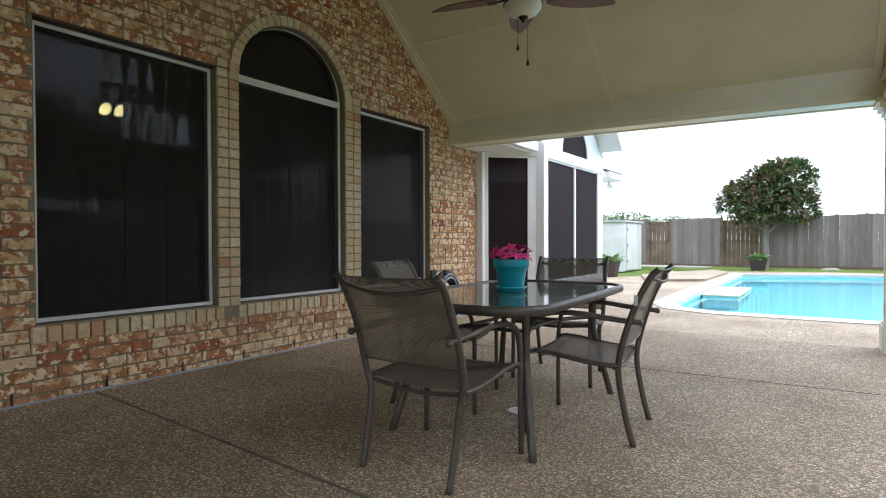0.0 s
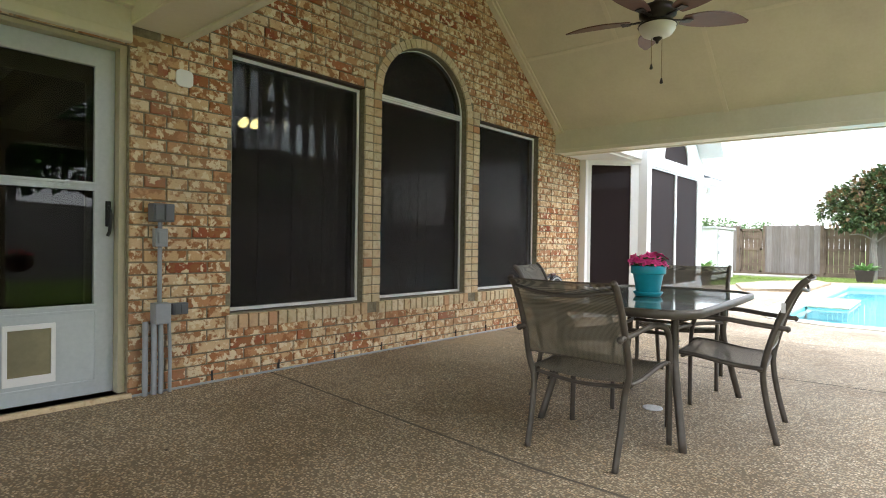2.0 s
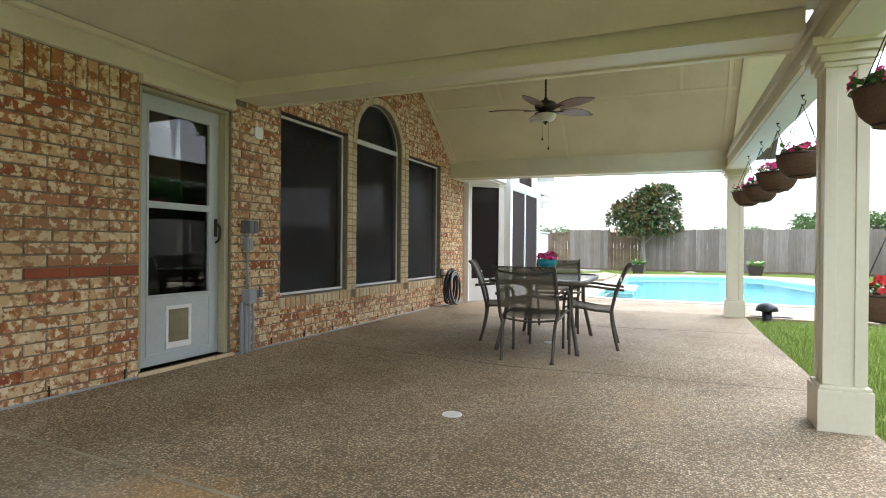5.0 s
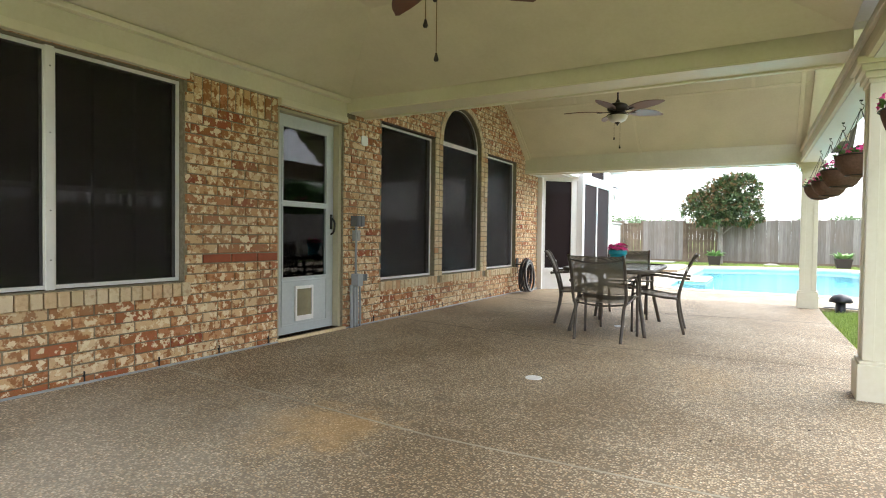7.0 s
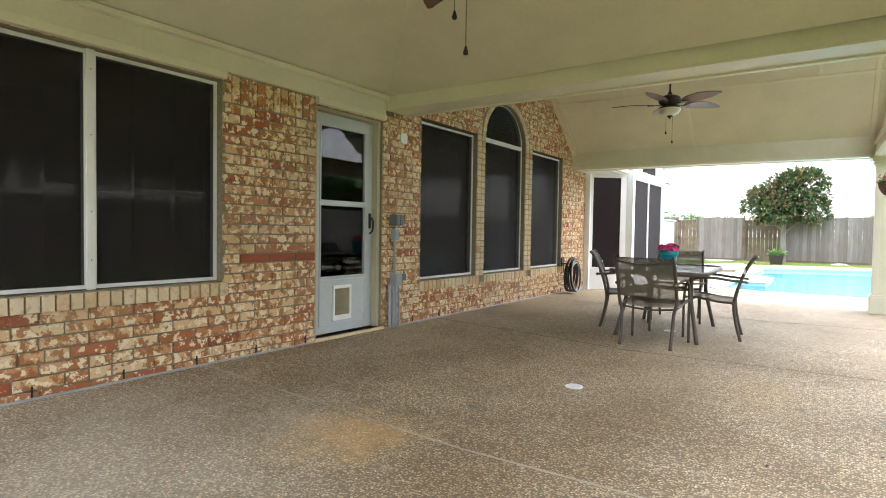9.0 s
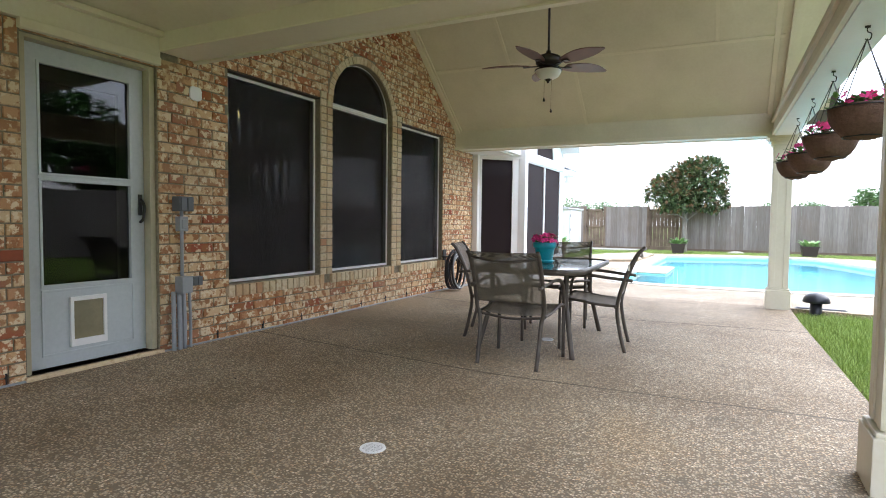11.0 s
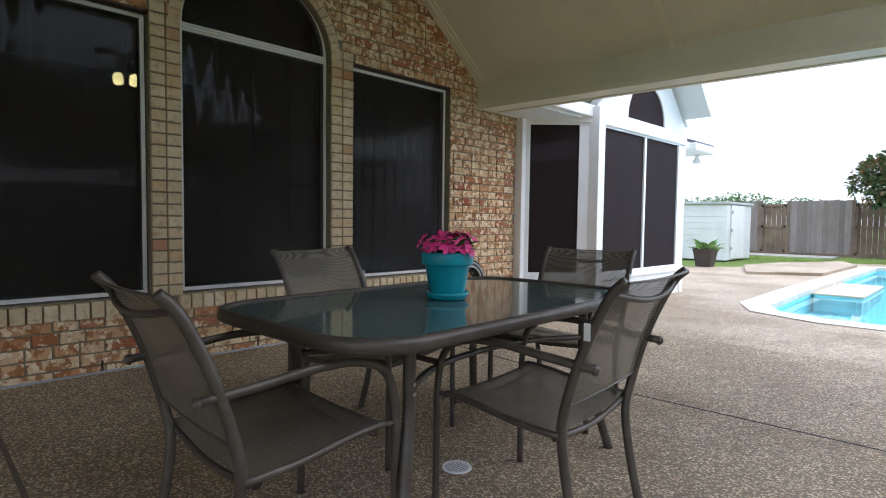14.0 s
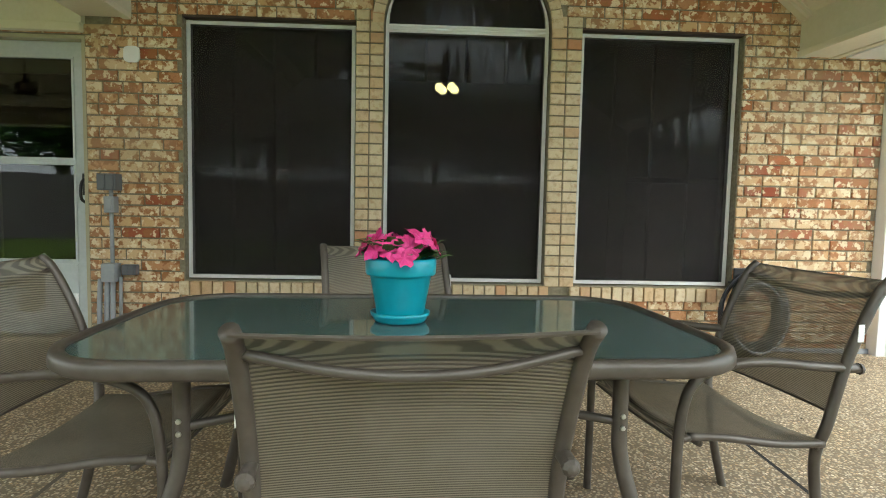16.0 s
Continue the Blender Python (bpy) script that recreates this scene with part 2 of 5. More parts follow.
def sling_material():
    """Woven chair fabric in fine stripes, a little of the light passes."""
    m = mat("woven_sling", (0.10, 0.09, 0.075), 0.62, 0, 0.3)
    nt = m.node_tree
    p = coords(m)
    wv = node(m, "ShaderNodeTexWave", Scale=88.0, Distortion=0.3, Detail=1.0)
    wv.bands_direction = "Y"
    sep = nt.nodes.new("ShaderNodeSeparateXYZ")
    link(m, p, sep.inputs[0])
    ad = nt.nodes.new("ShaderNodeMath")
    ad.operation = "ADD"
    link(m, sep.outputs[1], ad.inputs[0])
    link(m, sep.outputs[2], ad.inputs[1])
    cb = nt.nodes.new("ShaderNodeCombineXYZ")
    link(m, sep.outputs[0], cb.inputs[0])
    link(m, ad.outputs[0], cb.inputs[1])
    link(m, cb.outputs[0], wv.inputs["Vector"])
    stripe = ramp(m, wv.outputs[1], [(0.25, (0.075, 0.064, 0.046)), (0.75, (0.205, 0.180, 0.132))])
    dust = ramp(m, noise_tex(m, p, 5, 4), [(0.45, (0, 0, 0)), (0.8, (0.5, 0.5, 0.5))])
    colour(m, mix(m, dust, stripe, (0.24, 0.22, 0.185)))
    bump(m, wv.outputs[1], 0.4, 0.002)
    tr = nt.nodes.new("ShaderNodeBsdfTransparent")
    mx = nt.nodes.new("ShaderNodeMixShader")
    mx.inputs[0].default_value = 0.84
    link(m, tr.outputs[0], mx.inputs[1])
    link(m, nt.nodes["Principled BSDF"].outputs[0], mx.inputs[2])
    link(m, mx.outputs[0], nt.nodes["Material Output"].inputs[0])
    return m


SLING = sling_material()
TABLE_GLASS = mat("frosted_table_glass", (0.055, 0.09, 0.09), 0.07, 0, 0.9)
TABLE_GLASS.node_tree.nodes["Principled BSDF"].inputs["IOR"].default_value = 1.65
colour(TABLE_GLASS, mix(TABLE_GLASS, ramp(TABLE_GLASS, noise_tex(TABLE_GLASS, world_coords(TABLE_GLASS), 6, 4), [(0.4, (0, 0, 0)), (0.75, (1, 1, 1))]), (0.080, 0.121, 0.110), (0.107, 0.152, 0.138)))
TEAL = painted("teal_glaze", (0.015, 0.33, 0.42), 0.32, 0.06, 40)
PETAL = mat("pink_petal", (0.80, 0.035, 0.26), 0.55)
colour(PETAL, mix(PETAL, noise_tex(PETAL, coords(PETAL), 60, 2), (0.62, 0.015, 0.16), (0.90, 0.09, 0.38)))
RED_PETAL = mat("red_petal", (0.65, 0.03, 0.04), 0.55)


def leaf_material(name, a, b, rough=0.45):
    m = mat(name, a, rough, 0, 0.4)
    rnd = m.node_tree.nodes.new("ShaderNodeNewGeometry").outputs["Random Per Island"]
    colour(m, ramp(m, rnd, [(0.0, a), (0.7, b), (1.0, tuple(x * 1.25 for x in b))]))
    return m


LEAF = leaf_material("leaf_green", (0.035, 0.10, 0.02), (0.09, 0.20, 0.04))
HOSTA = leaf_material("hosta_leaf", (0.10, 0.26, 0.07), (0.30, 0.45, 0.18))
MAGNOLIA = leaf_material("magnolia_leaf", (0.045, 0.088, 0.032), (0.13, 0.175, 0.072), 0.3)
RUSTY = leaf_material("rusty_leaf", (0.16, 0.10, 0.05), (0.27, 0.18, 0.09), 0.5)
FAR_LEAF = leaf_material("far_leaf", (0.12, 0.20, 0.09), (0.22, 0.32, 0.16))
GRASS = leaf_material("grass_blade", (0.18, 0.28, 0.05), (0.36, 0.46, 0.12))
COIR = mat("coir_liner", (0.13, 0.07, 0.05), 0.95)
colour(COIR, mix(COIR, noise_tex(COIR, coords(COIR), 55, 5, 0.7), (0.07, 0.035, 0.025), (0.22, 0.13, 0.09)))
bump(COIR, noise_tex(COIR, coords(COIR), 120, 4, 0.7), 0.9, 0.01)
BLACK_IRON = mat("black_iron", (0.02, 0.02, 0.02), 0.45, 0.3)
RUBBER = mat("dark_rubber", (0.018, 0.019, 0.026), 0.4)
PVC = painted("grey_pvc", (0.33, 0.35, 0.37), 0.45, 0.08)
PVC_DARK = painted("slate_grey_plastic", (0.13, 0.14, 0.155), 0.45, 0.08)
BLADE = mat("walnut_blade", (0.12, 0.05, 0.03), 0.4)
colour(BLADE, mix(BLADE, noise_tex(BLADE, coords(BLADE, 1, (3, 30, 3)), 4, 4), (0.085, 0.034, 0.022), (0.17, 0.075, 0.045)))
FAN_METAL = mat("oil_rubbed_bronze", (0.035, 0.028, 0.025), 0.4, 0.6)
FROST = mat("frosted_white_glass", (0.80, 0.78, 0.72), 0.35)
CHAIN = mat("aged_brass", (0.25, 0.19, 0.09), 0.4, 0.8)


# ---- building helpers ----
def mesh_from(name, bm, smooth=False):
    me = bpy.data.meshes.new(name)
    bm.to_mesh(me)
    bm.free()
    if smooth:
        me.polygons.foreach_set("use_smooth", [True] * len(me.polygons))
    return me


def part(name, bm, material, parent=None, label="", smooth=False):
    me = mesh_from(name, bm, smooth)
    me.materials.append(material)
    ob = new(name, me)
    if parent:
        ob.parent = parent
    if label:
        ob["label"] = label
    return ob


def thing(name, at, label, category, turn=0.0, group="", kind=""):
    ob = new(name)
    ob.empty_display_size = 0.1
    ob.matrix_basis = pose(*at, 0, 0, turn)
    return tagged(ob, label, category, group, kind)


def structure(name, bm, material, label="", category="", smooth=False):
    ob = part(name, bm, material, smooth=smooth)
    return tagged(ob, label, category, kind="structure")


def box(bm, x0, x1, y0, y1, z0, z1, bevel=0.0):
    tmp = bmesh.new()
    bmesh.ops.create_cube(tmp, size=1)
    for v in tmp.verts:
        v.co = ((x0 + x1) / 2 + v.co.x * (x1 - x0), (y0 + y1) / 2 + v.co.y * (y1 - y0), (z0 + z1) / 2 + v.co.z * (z1 - z0))
    if bevel:
        bmesh.ops.bevel(tmp, geom=tmp.edges[:], offset=bevel, segments=2, affect="EDGES", profile=0.6)
    me = bpy.data.meshes.new("tmp")
    tmp.to_mesh(me)
    tmp.free()
    bm.from_mesh(me)
    bpy.data.meshes.remove(me)
    return bm


def boxes(rows, bevel=0.0):
    bm = bmesh.new()
    for r in rows:
        box(bm, *r, bevel)
    return bm


def smooth_path(points, steps=6):
    """A rounded run through the points."""
    pts = [Vector(p) for p in points]
    out = []
    ext = [pts[0] * 2 - pts[1]] + pts + [pts[-1] * 2 - pts[-2]]
    for i in range(1, len(ext) - 2):
        a, b, c, d = ext[i - 1:i + 3]
        for k in range(steps):
            t = k / steps
            out.append(0.5 * ((2 * b) + (c - a) * t + (2 * a - 5 * b + 4 * c - d) * t * t + (3 * b - a - 3 * c + d) * t ** 3))
    out.append(pts[-1])
    return out


def tube(bm, pts, r, seg=8, flat=1.0, cap=True):
    pts = [Vector(p) for p in pts]
    rings, side = [], None
    for i, p in enumerate(pts):
        d = (pts[min(i + 1, len(pts) - 1)] - pts[max(i - 1, 0)]).normalized()
        if side is None:
            side = d.orthogonal().normalized()
        side = (side - d * side.dot(d)).normalized()
        up = d.cross(side)
        rings.append([bm.verts.new(p + (side * math.cos(a) + up * math.sin(a) * flat) * r) for a in (2 * math.pi * k / seg for k in range(seg))])
    for a, b in zip(rings, rings[1:]):
        for k in range(seg):
            bm.faces.new((a[k], a[(k + 1) % seg], b[(k + 1) % seg], b[k]))
    if cap:
        bm.faces.new(rings[0][::-1])
        bm.faces.new(rings[-1])
    return bm


def lathe(bm, profile, seg=24, at=(0, 0, 0)):
    rings = []
    for r, z in profile:
        if r < 1e-5:
            rings.append([bm.verts.new((at[0], at[1], at[2] + z))])
        else:
            rings.append([bm.verts.new((at[0] + r * math.cos(2 * math.pi * k / seg), at[1] + r * math.sin(2 * math.pi * k / seg), at[2] + z)) for k in range(seg)])
    for a, b in zip(rings, rings[1:]):
        for k in range(seg):
            q = [a[k % len(a)], a[(k + 1) % len(a)], b[(k + 1) % len(b)], b[k % len(b)]]
            u = []
            for v in q:
                if v not in u:
                    u.append(v)
            if len(u) > 2:
                bm.faces.new(u)
    return bm


def prism(bm, outline, place, depth):
    """A closed outline of 2D points, put into space by place(u, v, d), from d = 0 to depth."""
    a = [bm.verts.new(place(u, v, 0)) for u, v in outline]
    b = [bm.verts.new(place(u, v, depth)) for u, v in outline]
    n = len(a)
    bm.faces.new(a)
    bm.faces.new(b[::-1])
    for i in range(n):
        bm.faces.new((a[i], b[i], b[(i + 1) % n], a[(i + 1) % n]))
    bmesh.ops.recalc_face_normals(bm, faces=bm.faces[:])
    return bm


def pierced(outline, holes, place, depth):
    """A slab with holes through it."""
    bm = bmesh.new()
    edges = []
    for loop in [outline] + holes:
        vs = [bm.verts.new(place(u, v, 0)) for u, v in loop]
        edges += [bm.edges.new((vs[i], vs[(i + 1) % len(vs)])) for i in range(len(vs))]
    fill = bmesh.ops.triangle_fill(bm, use_beauty=True, use_dissolve=False, edges=edges)
    faces = [f for f in fill["geom"] if isinstance(f, bmesh.types.BMFace)]
    ext = bmesh.ops.extrude_face_region(bm, geom=faces)
    shift = Vector(place(0, 0, depth)) - Vector(place(0, 0, 0))
    bmesh.ops.translate(bm, vec=shift, verts=[g for g in ext["geom"] if isinstance(g, bmesh.types.BMVert)])
    bmesh.ops.recalc_face_normals(bm, faces=bm.faces[:])
    return bm


def rect(y0, y1, z0, z1):
    return [(y0, z0), (y1, z0), (y1, z1), (y0, z1)]


def arch(y0, y1, z0, zs, rise, n=20):
    """Upright sides from z0 to zs and a round head above."""
    c, h = (y0 + y1) / 2, (y1 - y0) / 2
    return [(y0, z0), (y1, z0)] + [(c + h * math.cos(math.pi * k / n), zs + rise * math.sin(math.pi * k / n)) for k in range(n + 1)]


# ---- plan ----
FACE = -3.15                      # brick face of the house wall
VALLEY, FALL, RUN_OFF = -0.93, 0.034, 0.014       # the patio drains to a line along its middle
EAVE, PITCH, MIDDLE = 2.42, 0.79, 1.80
BAY0, BAY1 = -0.62, 4.13          # vaulted bay between the two cross beams
SLAB_EDGE, SPLAY = 1.235, 0.018   # edge at the far post; it runs outwards towards the near end
COURSE, BRICK_LEN, JOINT = 0.0748, 0.252, 0.010


def out_by(y):
    return SPLAY * max(0.0, 4.45 - y)


def floor_z(x, y):
    v = FALL * (VALLEY - x) if x < VALLEY else RUN_OFF * (x - VALLEY)
    k = min(1, max(0, (y - 3.45) / 1.15))
    return v * (1 - k) + 0.05 * k


def vault_z(y):
    return EAVE + PITCH * (min(y - BAY0, BAY1 - y))


W1, W2, W3 = (-0.105, 1.050), (1.240, 2.384), (2.600, 3.742)
SILL, HEAD, SPRING, RISE = 0.515, 2.295, 2.28, 0.52
W0 = (-4.75, -2.515)
W0_SILL, W0_HEAD = 0.67, 2.145
DOOR = (-1.61, -0.745)
DOOR_HEAD = 2.145

on_wall = lambda u, v, d: (FACE - 0.010 - d, u, v)
holes = [rect(*W1, SILL, HEAD), arch(*W2, SILL, SPRING, RISE), rect(*W3, SILL, HEAD), rect(*W0, W0_SILL, W0_HEAD), rect(*DOOR, 0.10, DOOR_HEAD)]
wall_west = structure("wall_west", pierced(rect(-8.0, 4.78, -0.1, 4.5), holes, on_wall, 0.24), MORTAR, "mottled tan and red brick house wall with light mortar", "wall")
end = structure("wall_west_return", boxes([(-3.16, -3.40, 4.781, 4.80, -0.1, 2.6)]), MORTAR, "narrow mortar return at the end of the brick wall", "wall")

# rooms behind the glass; near-black colour stands in for the dim light inside
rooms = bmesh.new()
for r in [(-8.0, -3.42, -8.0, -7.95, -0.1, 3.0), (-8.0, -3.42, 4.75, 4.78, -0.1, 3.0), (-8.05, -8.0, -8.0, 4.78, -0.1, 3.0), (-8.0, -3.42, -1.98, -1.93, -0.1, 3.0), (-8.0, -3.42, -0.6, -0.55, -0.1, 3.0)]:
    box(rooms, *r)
structure("wall_interior", rooms, UNLIT_ROOM, "dark interior walls seen through the windows", "wall")
structure("floor_interior", boxes([(-8.0, -3.41, -8.0, 4.78, -0.1, 0.02)]), UNLIT_ROOM, "floor of the rooms inside, coloured near black for lack of light", "floor")
structure("ceiling_interior", boxes([(-8.0, -3.41, -8.0, 4.78, 3.0, 3.06)]), UNLIT_ROOM, "ceiling of the rooms inside, coloured near black for lack of light", "ceiling")

# ---- patio floor, in slabs with open joints ----
sub = bmesh.new()
box(sub, FACE - 0.05, SLAB_EDGE - 0.01, -9.0, 5.6, -0.30, -0.045)
structure("floor_bed", sub, SOIL, "dark bed under the patio slabs", "floor")


def slab(x0, x1, y0, y1, name, material, label):
    bm = bmesh.new()
    xs = sorted({x0, x1, *[x for x in np.linspace(x0, x1, 12)], *([VALLEY] if x0 < VALLEY < x1 else [])})
    ys = list(np.linspace(y0, y1, max(2, int((y1 - y0) / 0.4))))
    top = [[bm.verts.new((x + (out_by(y) if x == xs[-1] else 0.0), y, floor_z(x, y))) for x in xs] for y in ys]
    for a, b in zip(top, top[1:]):
        for i in range(len(xs) - 1):
            bm.faces.new((a[i], a[i + 1], b[i + 1], b[i]))
    rim = [e for e in bm.edges if e.is_boundary]
    ext = bmesh.ops.extrude_edge_only(bm, edges=rim)
    for v in ext["geom"]:
        if isinstance(v, bmesh.types.BMVert):
            v.co.z -= 0.10
    bmesh.ops.recalc_face_normals(bm, faces=bm.faces[:])
    return structure(name, bm, material, label, "floor")


breaks = [-9.0, -5.45, -2.66, 0.19, 2.97]
for k, (a, b) in enumerate(zip(breaks, breaks[1:] + [4.62])):
    slab(FACE - 0.004, SLAB_EDGE, a + 0.010, b - 0.010, "floor_slab", PATIO, "washed pebble concrete patio slab with stains")
JOINT_DARK = painted("dark_joint", (0.022, 0.02, 0.019), 0.9, 0.2)
JOINT_TAN = painted("tan_joint", (0.15, 0.12, 0.085), 0.9, 0.2)
JOINT_WORN = painted("worn_joint", (0.15, 0.122, 0.09), 0.9, 0.2)
JOINT_PALE = painted("pale_joint", (0.46, 0.41, 0.31), 0.9, 0.2)
for b, m in zip(breaks[1:], (JOINT_TAN, JOINT_PALE, JOINT_WORN, JOINT_DARK)):
    bm = bmesh.new()
    xs = [FACE, VALLEY, SLAB_EDGE - 0.004]
    xs[-1] += out_by(b)
    rows = [[bm.verts.new((x, b + s * 0.014, floor_z(x, b) - dz)) for x in xs] for s, dz in ((-1, 0.05), (-1, 0.0008), (1, 0.0008), (1, 0.05))]
    for p, q in zip(rows, rows[1:]):
        for i in range(2):
            bm.faces.new((p[i], p[i + 1], q[i + 1], q[i]))
    structure("floor_joint", bm, m, "filled joint between patio slabs", "floor")
structure("floor_caulk", boxes([(FACE, FACE + 0.022, -8.0, 4.78, 0.0, 0.086)], 0.006), PVC, "grey sealant along the foot of the brick wall", "trim")

# ---- vault over the table bay ----
X0, X1 = FACE - 0.02, 1.52


def slope(y_low, sign):
    """One leaning half of the vault, with thickness."""
    bm = bmesh.new()
    prism(bm, [(y_low, EAVE), (MIDDLE, EAVE + PITCH * abs(MIDDLE - y_low)), (MIDDLE, EAVE + PITCH * abs(MIDDLE - y_low) + 0.05), (y_low, EAVE + 0.05)], lambda u, v, d: (X0 + d, u, v), X1 - X0)
    return bm


structure("ceiling_vault_far", slope(BAY1, 1), CREAM, "cream painted vaulted patio ceiling", "ceiling")
structure("ceiling_vault_near", slope(BAY0, -1), CREAM, "cream painted vaulted patio ceiling", "ceiling")


def batten(name, x0, x1, y0, y1, w=0.045, t=0.014):
    """A flat strip on a slope of the vault."""
    bm = bmesh.new()
    far = y0 > MIDDLE
    lean = math.atan(PITCH) * (-1 if far else 1)
    m = Vector((0, math.cos(lean), math.sin(lean)))
    n = Vector((0, math.sin(lean), -math.cos(lean)))
    pa, pb = Vector((x0, y0, vault_z(y0))), Vector((x1, y1, vault_z(y1)))
    d = (pb - pa).normalized()
    s = d.cross(n).normalized() * (w / 2)
    low = [bm.verts.new(p) for p in (pa - s, pa + s, pb + s, pb - s)]
    top = [bm.verts.new(p + n * t) for p in (pa - s * 0.85, pa + s * 0.85, pb + s * 0.85, pb - s * 0.85)]
    bm.faces.new(top)
    for i in range(4):
        bm.faces.new((low[i], low[(i + 1) % 4], top[(i + 1) % 4], top[i]))
    bmesh.ops.recalc_face_normals(bm, faces=bm.faces[:])
    return structure(name, bm, CREAM_TRIM, "cream batten over a joint of the ceiling boards", "trim")


batten("trim_batten", -3.06, 1.0, 3.30, 3.30)
batten("trim_batten", -2.02, -2.02, 3.28, 1.85)
batten("trim_batten", 0.36, 0.36, 3.28, 1.85)
batten("trim_batten", -1.23, -1.23, 4.16, 3.32)
batten("trim_batten", 0.93, 0.93, 4.16, 1.85, 0.06)
batten("trim_batten", -3.06, 1.0, 0.31, 0.31)
batten("trim_rake", -3.115, -3.115, 4.17, 1.82, 0.07, 0.03)
batten("trim_rake", -3.06, -3.06, 4.17, 1.82, 0.03, 0.018)
batten("trim_rake", -3.115, -3.115, -0.56, 1.78, 0.07, 0.03)
RIM = 0.13                        # height of the board left under the rake round the open gable
gable = pierced([(BAY0, 2.34), (BAY1, 2.34), (BAY1, EAVE), (MIDDLE, EAVE + PITCH * (MIDDLE - BAY0)), (BAY0, EAVE)],
                [[(BAY0 + RIM / PITCH + 0.04, 2.47), (BAY1 - RIM / PITCH - 0.04, 2.47), (MIDDLE, EAVE + PITCH * (MIDDLE - BAY0) - RIM)]], lambda u, v, d: (1.02 + d, u, v), 0.1)
structure("wall_gable", gable, CREAM, "cream painted open gable over the patio beam", "wall")


def beam(name, x0, x1, y0, y1, z0, z1, label):
    bm = bmesh.new()
    box(bm, x0, x1, y0, y1, z0, z1, 0.006)
    return structure(name, bm, CREAM, label, "beam")


beam("beam_far", FACE + 0.0, 1.22, BAY1, 4.40, 2.165, 2.60, "cream boxed beam across the patio end")
structure("trim_beam_far", boxes([(FACE, 0.96, BAY1 - 0.012, BAY1 + 0.05, 2.142, 2.185), (FACE, 0.96, 4.36, 4.415, 2.142, 2.185), (FACE, 0.96, BAY1 + 0.05, 4.36, 2.150, 2.168)], 0.004), CREAM_TRIM, "cream edge trim under the beam", "trim")
beam("beam_middle", FACE + 0.0, 1.0, -0.75, -0.43, 2.262, 2.60, "cream boxed beam between the two patio bays")
structure("trim_beam_middle", boxes([(FACE + 0.03, 0.975, -0.47, -0.418, 2.237, 2.277), (FACE + 0.03, 0.975, -0.748, -0.47, 2.250, 2.2635)], 0.004), CREAM_TRIM, "cream edge trim under the beam", "trim")
beam("beam_pool_side", 0.97, 1.22, -5.25, 4.13, 2.16, 2.42, "cream boxed beam along the open side of the patio")
structure("trim_beam_pool_side", boxes([(0.945, 0.985, -5.24, 4.18, 2.30, 2.345), (0.952, 0.985, -5.24, 4.18, 2.15, 2.20)], 0.004), CREAM_TRIM, "cream moulding along the beam", "trim")
structure("trim_beam_soffit", boxes([(0.985, 1.215, -5.24, 4.18, 2.143, 2.162)], 0.003), WHITE, "white board under the beam", "trim")
beam("beam_near", FACE, 1.22, -5.51, -5.25, 2.16, 2.60, "cream boxed beam at the near end of the patio")
structure("trim_frieze", boxes([(FACE - 0.02, FACE + 0.035, -5.25, -0.74, 2.205, 2.40)], 0.004), CREAM, "cream frieze board over the brick wall", "trim")
structure("trim_frieze_mould", boxes([(FACE + 0.0, FACE + 0.05, -5.25, W0[1] + 0.01, 2.147, 2.207), (FACE + 0.0, FACE + 0.05, DOOR[0] - 0.02, -0.742, 2.15, 2.207), (FACE + 0.03, FACE + 0.09, -5.25, -0.742, 2.345, 2.385)], 0.008), CREAM_TRIM, "cream moulding on the frieze board", "trim")


def tray():
    """The raised ceiling of the near bay: sloped rim and flat middle."""
    bm = bmesh.new()
    o = [(FACE + 0.03, -5.26, 2.375), (0.98, -5.26, 2.375), (0.98, -0.73, 2.375), (FACE + 0.03, -0.73, 2.375)]
    i = [(FACE + 1.10, -4.15, 2.72), (-0.05, -4.15, 2.72), (-0.05, -1.75, 2.72), (FACE + 1.10, -1.75, 2.72)]
    a = [bm.verts.new(p) for p in o]
    b = [bm.verts.new(p) for p in i]
    c = [bm.verts.new((x, y, z + 0.06)) for x, y, z in o]
    d = [bm.verts.new((x, y, z + 0.06)) for x, y, z in i]
    bm.faces.new(b)
    bm.faces.new(d)
    for k in range(4):
        n = (k + 1) % 4
        bm.faces.new((a[k], a[n], b[n], b[k]))
        bm.faces.new((c[k], c[n], d[n], d[k]))
        bm.faces.new((a[k], a[n], c[n], c[k]))
    bmesh.ops.recalc_face_normals(bm, faces=bm.faces[:])
    return bm


structure("ceiling_tray", tray(), CREAM, "cream painted tray ceiling over the near bay", "ceiling")
# roof out of view, added so no sky light leaks in past the ceilings
roof = bmesh.new()
prism(roof, [(BAY0 - 0.35, 2.50), (MIDDLE, 4.55), (BAY1 + 0.6, 2.30), (BAY1 + 0.6, 2.36), (MIDDLE, 4.66), (BAY0 - 0.35, 2.60)], lambda u, v, d: (-8.2 + d, u, v), 9.8)
box(roof, -8.2, 1.45, -5.9, -0.45, 2.85, 2.95)
structure("roof_patio", roof, painted("grey_shingle", (0.16, 0.15, 0.14), 0.9, 0.2), "unseen grey shingle roof over patio and house, added to block sky light", "roof")
structure("trim_fascia", boxes([(1.40, 1.44, -5.9, -0.45, 2.66, 2.95), (1.22, 1.42, -5.9, -0.45, 2.60, 2.66)]), CREAM_TRIM, "cream fascia and soffit at the roof edge", "trim")


